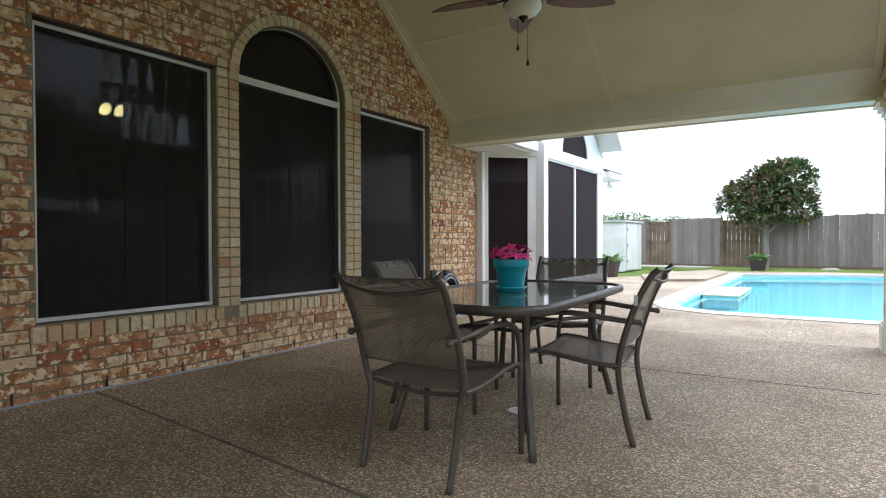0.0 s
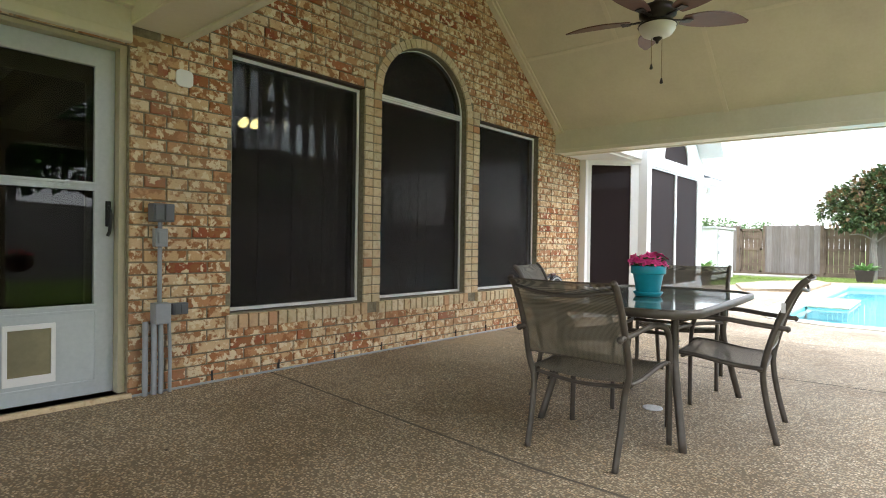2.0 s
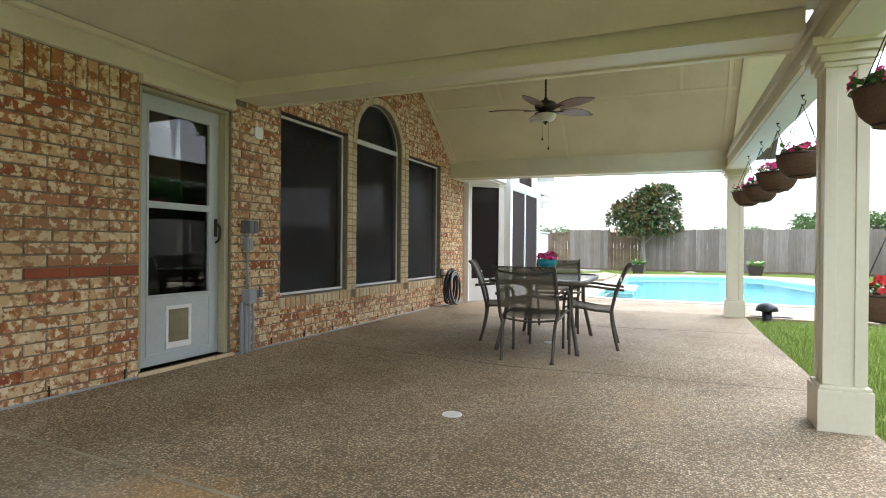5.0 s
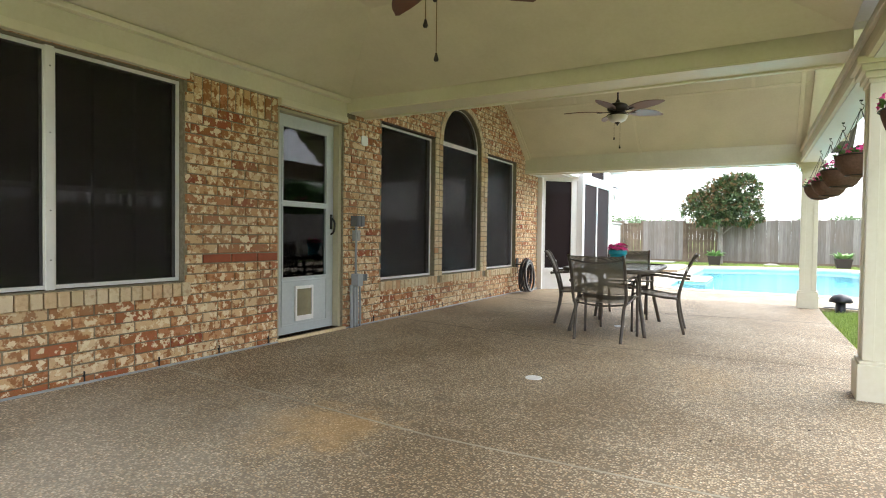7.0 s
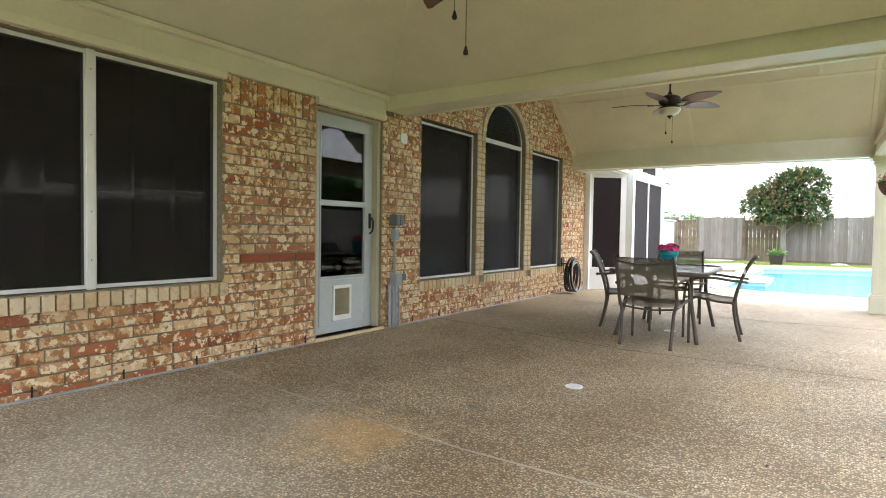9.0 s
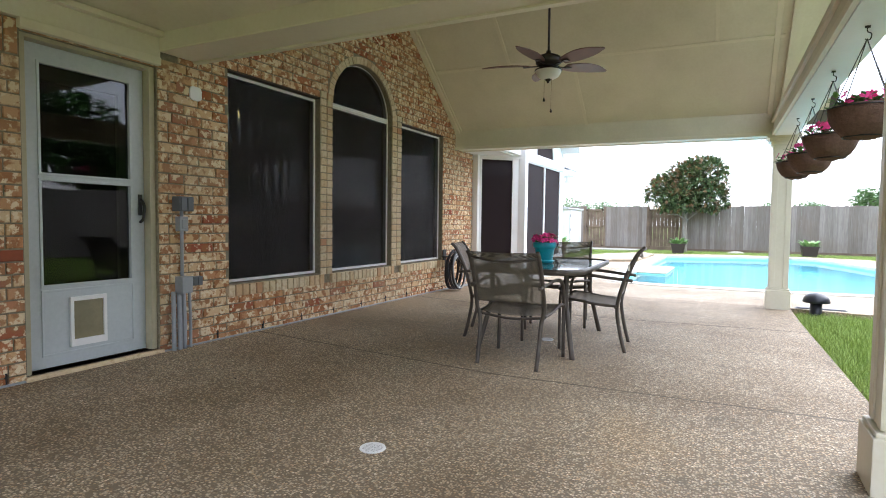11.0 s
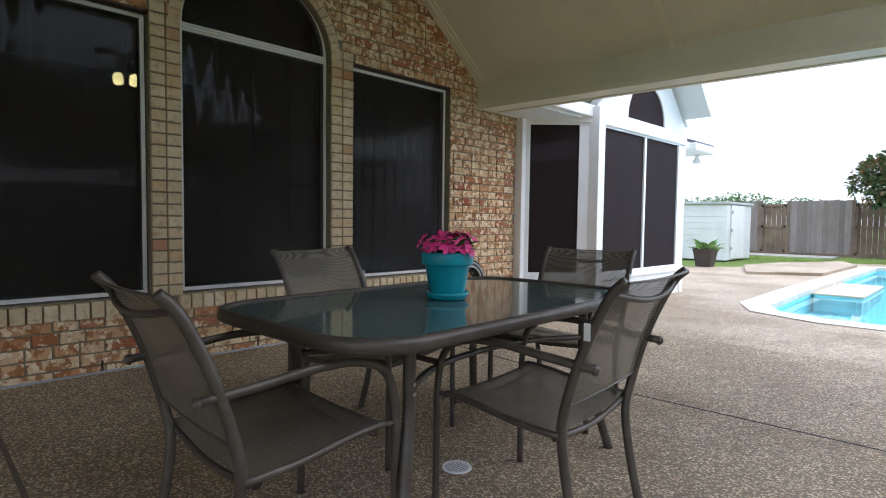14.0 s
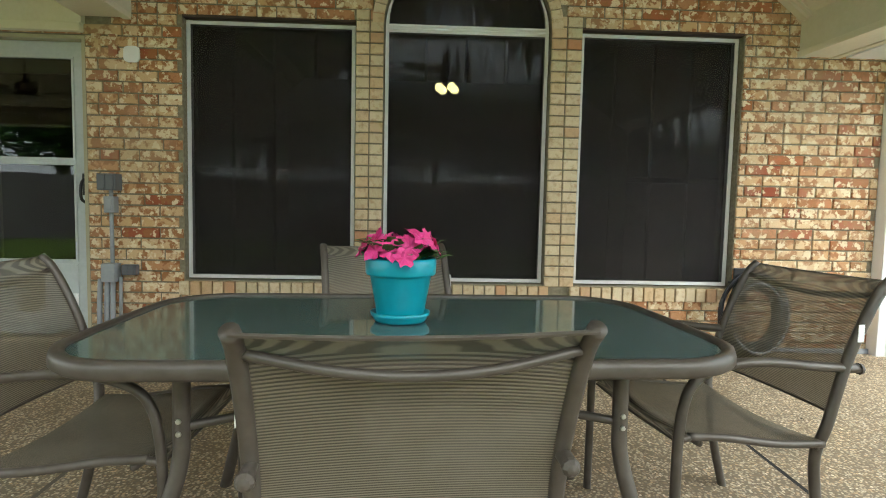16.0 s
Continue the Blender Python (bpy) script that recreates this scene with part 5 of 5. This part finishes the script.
for k, (a, b) in enumerate((((-26, 35, 3.6), (26, 35, 9.6)), ((-26, 35.5, 3.2), (26, 35.5, 9.1)))):
    w = thing("power_line", (0, 0, 0), "thin overhead power line against the sky", "cable")
    mid = tuple((p + q) / 2 - (0.5 if i == 2 else 0) for i, (p, q) in enumerate(zip(a, b)))
    part("wire", tube(bmesh.new(), smooth_path([a, mid, b], 8), 0.010, 5), PVC_DARK, w)


# ---- bay window of the house ----
def bay():
    t = thing("bay_window", (0, 0, 0), "white bay with dark brown solar screens and half-round window", "bay window", kind="structure")
    A, B, C, D = Vector((-3.13, 4.80)), Vector((-2.52, 5.41)), Vector((-2.50, 7.82)), Vector((-3.2, 8.5))
    for p, q, tall, panes in ((A, B, 2.25, [(0.13, 0.67)]), (B, C, 3.55, [(0.14, 1.16), (1.21, 2.17)]), (C, D, 2.25, [])):
        d = (q - p)
        l = d.length
        d.normalize()
        nrm = Vector((d.y, -d.x))
        put = lambda u, v, k, p=p, d=d, nrm=nrm: (p.x + d.x * u - nrm.x * k, p.y + d.y * u - nrm.y * k, v)
        hl = [rect(a, b, 0.45, 2.085) for a, b in panes]
        if tall > 3:
            c = l / 2
            hl.append([(c - 0.50, 2.27), (c + 0.50, 2.27)] + [(c + 0.50 * math.cos(math.pi * k / 16), 2.29 + 0.45 * math.sin(math.pi * k / 16)) for k in range(17)])
            out = [(0, 0), (l, 0), (l, 2.30), (l / 2, 3.45), (0, 2.30)]
        else:
            out = rect(0, l, 0, tall)
        part("wall", pierced(out, hl, put, 0.12), WHITE, t)
        for loop in hl:
            s = bmesh.new()
            prism(s, loop, lambda u, v, k, put=put: put(u, v, 0.02 + k), 0.004)
            part("solar_screen", s, SCREEN_BROWN, t, "dark brown solar screen")
        if panes:
            for u0, u1, v0, v1 in ([(0.02, l - 0.02, 0.36, 0.43), (0.02, l - 0.02, 2.11, 2.20), (0.02, 0.10, 0.02, 0.36), (l - 0.12, l - 0.02, 0.02, 0.36)]):
                s = bmesh.new()
                prism(s, rect(u0, u1, v0, v1), lambda u, v, k, put=put: put(u, v, -0.022 + k), 0.020)
                part("trim_board", s, WHITE, t)
    cor = bmesh.new()
    box(cor, -2.60, -2.46, 5.35, 5.49, 0.0, 2.28, 0.008)
    part("corner_board", cor, WHITE, t)
    part("corner_board", boxes([(-3.16, -3.06, 4.775, 4.845, 0.0, 2.14)], 0.006), WHITE, t)
    rf = bmesh.new()
    yc = 6.61
    for s in (-1, 1):
        prism(rf, [(yc, 3.66), (yc + s * 1.27, 2.49), (yc + s * 1.27, 2.37), (yc, 3.54)], lambda u, v, d: (-6.5 + d, u, v), 4.0)
        prism(rf, [(yc, 3.66), (yc + s * 1.17, 2.582), (yc + s * 1.17, 2.462), (yc, 3.54)], lambda u, v, d: (-2.499 + d, u, v), 0.34)
    part("roof", rf, WHITE, t, "white soffited gable roof")
    return t


bay()
eave = thing("house_eave", (0, 0, 0), "white eave with gutter on the far part of the house", "eave", kind="structure")
part("soffit", boxes([(-6.5, -2.52, 8.0, 8.75, 2.06, 2.10)]), WHITE, eave)
part("gutter", boxes([(-2.53, -2.42, 7.98, 8.75, 2.06, 2.17)], 0.02), WHITE, eave)
part("roof", prism(bmesh.new(), [(-2.44, 2.17), (-6.5, 3.4), (-6.5, 3.5), (-2.44, 2.20)], lambda u, v, d: (u, 8.0 + d, v), 0.75), PVC_DARK, eave)
part("wall", boxes([(-6.6, -3.3, 8.52, 8.72, 0.0, 2.06)]), WHITE, eave)
lamp = thing("flood_light", (-2.62, 8.55, 2.06), "small white security flood light under the eave", "lamp")
part("head", lathe(bmesh.new(), [(0, -0.14), (0.06, -0.13), (0.065, -0.10), (0.03, -0.05), (0.03, 0.0), (0, 0)], 14), WHITE, lamp, smooth=True)
soff = thing("wall_eave", (0, 0, 0), "white soffit and gutter over the end of the brick wall", "eave", kind="structure")
part("soffit", boxes([(-3.6, -2.62, 4.47, 5.25, 2.15, 2.19)], 0.004), WHITE, soff)
part("gutter", boxes([(-2.64, -2.54, 4.47, 5.40, 2.17, 2.30)], 0.015), WHITE, soff)


# ---- hanging baskets ----
def basket(x, y, top, rim_z, seed, petals, label):
    rng = random.Random(seed)
    t = thing("hanging_basket", (x, y, rim_z), label, "hanging basket", group="hanging baskets along the beam")
    r = 0.168
    coir = lathe(bmesh.new(), [(0, -0.170), (0.05, -0.166), (0.090, -0.150), (0.118, -0.125), (0.138, -0.098), (0.152, -0.065), (0.162, -0.03), (r, 0.008), (r - 0.015, 0.014), (r - 0.02, -0.02), (0, -0.03)], 40)
    for v in coir.verts:
        if v.co.xy.length > 0.03:
            n = noise.noise(Vector((v.co.x * 16, v.co.y * 16, v.co.z * 16 + seed))) + 0.6 * noise.noise(Vector((v.co.x * 45, v.co.y * 45, v.co.z * 45 + seed)))
            v.co += Vector((v.co.x, v.co.y, v.co.z * 0.6)) * n * 0.075
    part("liner", coir, COIR, t, "shaggy brown coir liner", True)
    wire = bmesh.new()
    for rr, zz in ((r + 0.008, 0.0), (0.092, -0.152)):
        tube(wire, [(rr * math.cos(2 * math.pi * k / 24), rr * math.sin(2 * math.pi * k / 24), zz) for k in range(25)], 0.004, 5)
    part("wire_frame", wire, BLACK_IRON, t)
    hk = tube(bmesh.new(), smooth_path([(0, 0, top - rim_z), (0, 0, top - rim_z - 0.03), (0.018, 0, top - rim_z - 0.045), (0.012, 0, top - rim_z - 0.075), (-0.01, 0, top - rim_z - 0.07)]), 0.003, 6)
    box(hk, -0.012, 0.012, -0.004, 0.004, top - rim_z - 0.012, top - rim_z)
    part("hook", hk, BLACK_IRON, t)
    for k in range(4):
        a = k * math.pi / 2 + 0.5
        part("chain", tube(bmesh.new(), [(0, 0, top - rim_z - 0.07), (r * math.cos(a), r * math.sin(a), 0.0)], 0.0028, 5), BLACK_IRON, t)
    part("soil", lathe(bmesh.new(), [(0, -0.012), (r - 0.02, -0.015)], 20), SOIL, t)
    lv, fl = bmesh.new(), bmesh.new()
    for k in range(130):
        a, q = rng.uniform(0, 6.28), r * math.sqrt(rng.random()) * 0.95
        leaf(lv, (q * math.cos(a), q * math.sin(a), rng.uniform(-0.01, 0.05)), (math.cos(a) + rng.uniform(-1, 1), math.sin(a) + rng.uniform(-1, 1), rng.uniform(0, 1)), (0, 0, 1), rng.uniform(0.03, 0.06), rng.uniform(0.01, 0.018))
    for k in range(16):
        a, q = rng.uniform(0, 6.28), r * rng.uniform(0.2, 1.0)
        petal_flower(fl, (q * math.cos(a), q * math.sin(a), rng.uniform(0.03, 0.10)), (math.cos(a), math.sin(a), 0.6), rng.uniform(0.025, 0.035), rng)
    part("leaves", lv, LEAF, t)
    part("blossoms", fl, petals, t, "pink blossoms" if petals is PETAL else "red blossoms")
    return t


for k, (y, rim) in enumerate(((0.37, 1.70), (1.34, 1.69), (2.27, 1.67), (3.23, 1.70))):
    basket(1.095 + out_by(y), y, 2.143, rim, 40 + k, PETAL, "hanging coir basket with pink petunias under the beam")
basket(1.095 + out_by(-1.45), -1.45, 2.143, 1.70, 47, PETAL, "hanging coir basket with pink petunias under the beam")
low = basket(1.47, -0.35, 1.16, 0.75, 48, RED_PETAL, "coir basket with red geraniums on a shepherd's hook")
low["group"] = "garden baskets"
part("stake", tube(bmesh.new(), smooth_path([(0.34, 0, -0.86), (0.34, 0, 0.30), (0.26, 0, 0.44), (0.10, 0, 0.46), (0, 0, 0.41)]), 0.007, 7), BLACK_IRON, low, smooth=True)


# ---- fittings on the wall ----
def electric():
    t = thing("electrical_box", (FACE, -0.575, 0), "grey weatherproof outlet boxes with conduit on brick", "outlet box")
    part("outlet_cover", boxes([(0.0, 0.085, -0.062, 0.062, 1.115, 1.225), (0.085, 0.097, -0.054, -0.004, 1.122, 1.218), (0.085, 0.097, 0.004, 0.054, 1.122, 1.218)], 0.006), PVC_DARK, t, "double grey outlet cover")
    part("switch_box", boxes([(0.0, 0.055, -0.036, 0.036, 0.965, 1.075), (0.055, 0.064, -0.022, 0.022, 0.985, 1.055)], 0.005), PVC, t)
    part("junction_box", boxes([(0.0, 0.09, -0.045, 0.045, 0.50, 0.625)], 0.006), PVC, t)
    part("side_box", boxes([(0.0, 0.05, 0.07, 0.165, 0.545, 0.615), (0.05, 0.056, 0.08, 0.115, 0.552, 0.608), (0.05, 0.056, 0.12, 0.155, 0.552, 0.608)], 0.003), PVC_DARK, t, "dark side outlet")
    for a, b, y in ((1.07, 1.12, 0.0), (0.62, 0.97, 0.0)):
        part("conduit", tube(bmesh.new(), [(0.025, y, a), (0.025, y, b)], 0.013, 10), PVC, t, smooth=True)
    for k, y in enumerate((-0.085, -0.035, 0.005, 0.058)):
        top = (0.515, 0.505, 0.505, 0.53)[k]
        part("conduit", tube(bmesh.new(), smooth_path([(0.04, y, 0.06), (0.04, y, 0.3), (0.03, y * 0.95, top)], 4), (0.016, 0.017, 0.016, 0.011)[k], 10), PVC, t, smooth=True)
    return t


electric()
cov = thing("wall_cover_plate", (FACE, -0.43, 2.02), "round-cornered white cover plate on brick", "cover plate")
bm = bmesh.new()
prism(bm, rounded(0.105, 0.105, 0.03), lambda u, v, d: (0.004 + d, u, v), 0.012)
part("plate", bm, WHITE, cov)


def hose():
    rng = random.Random(5)
    t = thing("garden_hose", (-2.98, 3.80, 0.0), "coiled dark garden hose hung on a wall rack", "hose")
    z = 0.37
    for k in range(13):
        r = 0.215 + rng.uniform(-0.045, 0.03)
        off = 0.13 * (k / 12 - 0.5) + 0.02
        pts = []
        tilt = rng.uniform(-0.12, 0.12)
        for j in range(29):
            a = 2 * math.pi * j / 28
            pts.append((off + math.sin(a) * tilt * r, math.cos(a) * r * 0.92, z + math.sin(a) * r * 1.18 - (0.23 - r) * 0.4))
        part("coil", tube(bmesh.new(), pts, 0.0105, 7, cap=False), PVC if k in (9, 12) else RUBBER, t, "pale grey hose loop" if k in (9, 12) else "", True)
    rack = boxes([(-0.165, 0.07, -0.09, 0.09, 0.55, 0.565), (0.055, 0.07, -0.09, 0.09, 0.55, 0.63), (-0.17, -0.155, -0.05, 0.05, 0.40, 0.66)], 0.004)
    part("rack", rack, BLACK_IRON, t)
    part("nozzle", tube(bmesh.new(), [(0.02, -0.04, 0.66), (0.02, 0.04, 0.66)], 0.014, 8), painted("red_brown_plastic", (0.16, 0.06, 0.05), 0.4), t)
    return t


hose()


# ---- drains and vent ----
def drain(y):
    x = -0.90
    t = thing("floor_drain", (x, y, 0.0), "round white plastic floor drain grate", "drain", group="patio drains")
    part("ring", lathe(bmesh.new(), [(0.048, 0.001), (0.050, 0.006), (0.060, 0.006), (0.062, 0.001)], 28), WHITE, t)
    part("well", lathe(bmesh.new(), [(0, 0.0025), (0.050, 0.0025)], 20), SOIL, t)
    for k in range(7):
        yy = -0.039 + k * 0.013
        h = math.sqrt(0.050 ** 2 - yy ** 2)
        part("bar", boxes([(-h, h, yy - 0.003, yy + 0.003, 0.003, 0.006)]), WHITE, t)
    return t


for y in (-1.27, 1.50, 4.24):
    drain(y)
vent = thing("ground_vent", (1.48, 4.40, -0.02), "black mushroom-shaped drain vent on the lawn", "vent")
part("pipe", lathe(bmesh.new(), [(0.062, 0), (0.062, 0.22), (0, 0.22)], 18), RUBBER, vent, smooth=True)
part("cap", lathe(bmesh.new(), [(0.06, 0.20), (0.135, 0.185), (0.142, 0.195), (0.125, 0.245), (0.085, 0.285), (0, 0.305)], 24), RUBBER, vent, smooth=True)
tr = thing("channel_drain", (1.56, 4.68, -0.02), "black plastic channel drain at the deck edge", "drain")
part("channel", boxes([(-0.27, 0.27, -0.06, 0.06, 0.0, 0.075), (-0.25, 0.25, -0.04, 0.04, 0.075, 0.085)], 0.008), RUBBER, tr)

# ---- dry leaves on the slabs ----
DRY = painted("dry_leaf_brown", (0.07, 0.045, 0.025), 0.8, 0.2)
rngl = random.Random(8)
for lx, ly in ((0.32, -2.05), (0.75, -1.62), (0.28, 0.55), (-0.1, -0.4), (0.85, 1.9), (-2.2, -0.9), (0.1, 3.6), (-1.9, 3.4)):
    d = thing("dry_leaf", (lx, ly, floor_z(lx, ly) + 0.003), "small curled brown dry leaf on the patio", "leaf", rngl.uniform(0, 360), "dry leaves on the slabs")
    bm = bmesh.new()
    leaf(bm, (0, 0, 0.001), (1, 0, 0.12), (0, 0, 1), rngl.uniform(0.018, 0.035), 0.007)
    part("blade", bm, DRY, d)

# ---- lamp inside the house ----
GLOW = bpy.data.materials.new("warm_bulb")
GLOW.use_nodes = True
GLOW.node_tree.nodes["Principled BSDF"].inputs["Emission Color"].default_value = (1.0, 0.74, 0.30, 1)
GLOW.node_tree.nodes["Principled BSDF"].inputs["Emission Strength"].default_value = 4.0
ch = thing("chandelier", (-6.38, 1.81, 2.58), "lit room chandelier with warm glass shades behind the window", "chandelier")
part("stem", tube(bmesh.new(), [(0, 0, 0.0), (0, 0, 0.42)], 0.012, 8), FAN_METAL, ch)
for k in range(4):
    a = k * 1.57 + 0.5
    arm = part("arm", tube(bmesh.new(), [(0, 0, 0.05), (0.11 * math.cos(a), 0.11 * math.sin(a), 0.03)], 0.008, 6), FAN_METAL, ch)
    part("shade", lathe(bmesh.new(), [(0.02, 0.03), (0.05, 0.0), (0.055, -0.05), (0.03, -0.07), (0, -0.072)], 12, (0.11 * math.cos(a), 0.11 * math.sin(a), 0.0)), GLOW, arm, "warm glowing glass shade", True)


# ---- bricks ----
def brick_data(y0, y1, z0, z1, proud):
    """A brick as lists: chamfered front, plain sides going into the wall."""
    c = 0.004
    xf, xb = FACE + proud, FACE - 0.06
    v = [(xb, y0, z0), (xb, y1, z0), (xb, y1, z1), (xb, y0, z1), (xf - c, y0, z0), (xf - c, y1, z0), (xf - c, y1, z1), (xf - c, y0, z1), (xf, y0 + c, z0 + c), (xf, y1 - c, z0 + c), (xf, y1 - c, z1 - c), (xf, y0 + c, z1 - c)]
    f = [(8, 9, 10, 11), (4, 5, 9, 8), (5, 6, 10, 9), (6, 7, 11, 10), (7, 4, 8, 11), (0, 1, 5, 4), (1, 2, 6, 5), (2, 3, 7, 6), (3, 0, 4, 7)]
    return v, f


def cut(spans, a, b):
    """The spans less what lies between a and b."""
    out = []
    for s, e in spans:
        if b <= s or a >= e:
            out.append((s, e))
        else:
            if a - s > 0.03:
                out.append((s, a))
            if e - b > 0.03:
                out.append((b, e))
    return out


PILLARS = ((W1[1], W2[0]), (W2[1], W3[0]))
RING = 0.085
rngb = random.Random(21)
laid = []
z = 0.052
row = 0
while z < 4.25:
    z1 = z + COURSE - JOINT
    zm = (z + z1) / 2
    spans = [(-6.6, 4.775)]
    if zm > 2.20:
        spans = [(-0.30, 4.775)]
        if zm < EAVE + PITCH * (MIDDLE - BAY0):
            k = (zm - EAVE) / PITCH if zm > EAVE else -0.3
            spans = [(max(-0.57, BAY0 + k - 0.03), min(4.775 if zm < 2.6 else 9, BAY1 - k + 0.03) if zm > EAVE else 4.775)]
        else:
            break
    for (a, b), s, h in ((W1, SILL - 0.115, HEAD), (W3, SILL - 0.115, HEAD), (W0, W0_SILL - 0.115, W0_HEAD), (DOOR, -1, DOOR_HEAD)):
        if s < zm < h:
            spans = cut(spans, a - 0.005, b + 0.005)
    if SILL - 0.115 < zm < SPRING + 0.05:
        spans = cut(spans, W1[1] - 0.005, W3[0] + 0.005)
    elif zm >= SPRING + 0.05:
        c, hw = (W2[0] + W2[1]) / 2, (W2[1] - W2[0]) / 2 + RING
        q = (zm - SPRING) / (RISE + RING)
        if q < 1:
            w = hw * math.sqrt(1 - q * q)
            spans = cut(spans, c - w, c + w)
    if W0[1] < -1.7 and 2.0 < zm:
        spans = cut(spans, -2.44, DOOR[0])
    off = (row % 2) * (BRICK_LEN + JOINT) / 2 + (0.03 if row % 5 == 3 else 0)
    for s, e in spans:
        g = math.floor((s - off) / (BRICK_LEN + JOINT)) * (BRICK_LEN + JOINT) + off
        while g < e:
            half = rngb.random() < 0.16
            pieces = [(g, g + BRICK_LEN)] if not half else [(g, g + BRICK_LEN / 2 - JOINT / 2), (g + BRICK_LEN / 2 + JOINT / 2, g + BRICK_LEN)]
            for a, b in pieces:
                a, b = max(a, s + 0.002), min(b, e - 0.002)
                if b - a > 0.03:
                    laid.append((a, b, z + rngb.uniform(-.001, .001), z1 + rngb.uniform(-.001, .001), rngb.uniform(-0.002, 0.003)))
            g += BRICK_LEN + JOINT
    z += COURSE
    row += 1


def joined(name, rows, material, label, category="bricks"):
    vs, fs = [], []
    for v, f in rows:
        n = len(vs)
        vs += v
        fs += [tuple(i + n for i in q) for q in f]
    me = bpy.data.meshes.new(name)
    me.from_pydata(vs, [], fs)
    me.materials.append(material)
    ob = new(name, me)
    ob.parent = wall_west
    ob["label"], ob["kind"] = label, "stuff"
    return ob


# soldier bricks, sills, window piers and the arch ring
pale, soldiers = [], []
for k in range(11):
    a = -2.435 + k * 0.0748
    soldiers.append(brick_data(a, a + 0.0648, 2.0, 2.198, 0.001))
for a in (-0.70, -0.59):
    soldiers.append(brick_data(a, a + 0.065, 2.0, 2.19, 0.0))
for (a, b), top in ((W1, SILL - 0.008), (W2, SILL - 0.008), (W3, SILL - 0.008), (W0, W0_SILL - 0.008)):
    n = int((b - a + 0.09) / 0.0748)
    w = (b - a + 0.07) / n
    for k in range(n):
        y = a - 0.035 + k * w
        pale.append(brick_data(y + 0.005, y + w - 0.005, top - 0.095, top + rngb.uniform(-.002, .002), 0.028 + rngb.uniform(-.003, .003)))
for a, b in PILLARS:
    w = (b - a) / 2
    zz = SILL - 0.01
    while zz < 2.34:
        for k in range(2):
            pale.append(brick_data(a + k * w + 0.004, a + (k + 1) * w - 0.004, zz, zz + COURSE - JOINT, 0.004 + rngb.uniform(-.002, .003)))
        zz += COURSE
c, hw = (W2[0] + W2[1]) / 2, (W2[1] - W2[0]) / 2
N = 27
for k in range(N):
    a0, a1 = math.pi * (k + 0.06) / N, math.pi * (k + 0.94) / N
    p = lambda a, g: (c + (hw + g) * math.cos(a), SPRING + (RISE + g) * math.sin(a))
    q = [p(a0, 0.003), p(a1, 0.003), p(a1, RING - 0.006), p(a0, RING - 0.006)]
    xf = FACE + 0.006 + rngb.uniform(-.002, .003)
    pale.append(([(FACE - 0.07, y, zz) for y, zz in q] + [(xf, y, zz) for y, zz in q], [(7, 6, 5, 4), (0, 1, 5, 4), (1, 2, 6, 5), (2, 3, 7, 6), (3, 0, 4, 7)]))
joined("sill_and_pier_bricks", pale, PALE_BRICK, "pale tan header bricks of window sills, piers and arch")
joined("soldier_bricks", soldiers, BRICK_MANY, "upright soldier bricks over the wall panel")

near = [b for b in laid if -0.75 < (b[0] + b[1]) / 2 < 1.3 and b[2] < 2.3]
near = (near + [b for b in laid if (b[0] + b[1]) / 2 >= 3.6 and b[2] < 2.2])[:300]
picked = set(near)
red = [b for b in laid if b not in picked and b[2] < 0.82 < b[3] + JOINT and -2.46 < b[0] and b[1] < -1.6]
picked.update(red)
joined("red_bricks", [brick_data(*b) for b in red], RED_BRICK, "single course of dark red bricks beside the door")
joined("bricks", [brick_data(*b) for b in laid if b not in picked], BRICK_MANY, "mottled tan, cream and red bricks")
shapes = {}
for a, b, z0, z1, pr in near:
    key = round((b - a) / 0.004)
    if key not in shapes:
        v, f = brick_data(-(b - a) / 2, (b - a) / 2, 0, COURSE - JOINT, 0)
        me = bpy.data.meshes.new("brick")
        me.from_pydata([(x - FACE, y, zz) for x, y, zz in v], [], f)
        me.materials.append(BRICK)
        shapes[key] = me
    ob = new("brick", shapes[key])
    ob.parent = wall_west
    ob.matrix_basis = pose(FACE + pr, (a + b) / 2, z0)
weeps = bmesh.new()
for k in range(22):
    y = -6.2 + k * 0.497
    if not DOOR[0] - 0.05 < y < DOOR[1] + 0.05:
        box(weeps, FACE - 0.02, FACE + 0.004, y, y + 0.010, 0.085, 0.150)
structure("trim_weep_holes", weeps, BLACK_IRON, "dark weep slots at the foot of the brick wall", "trim")
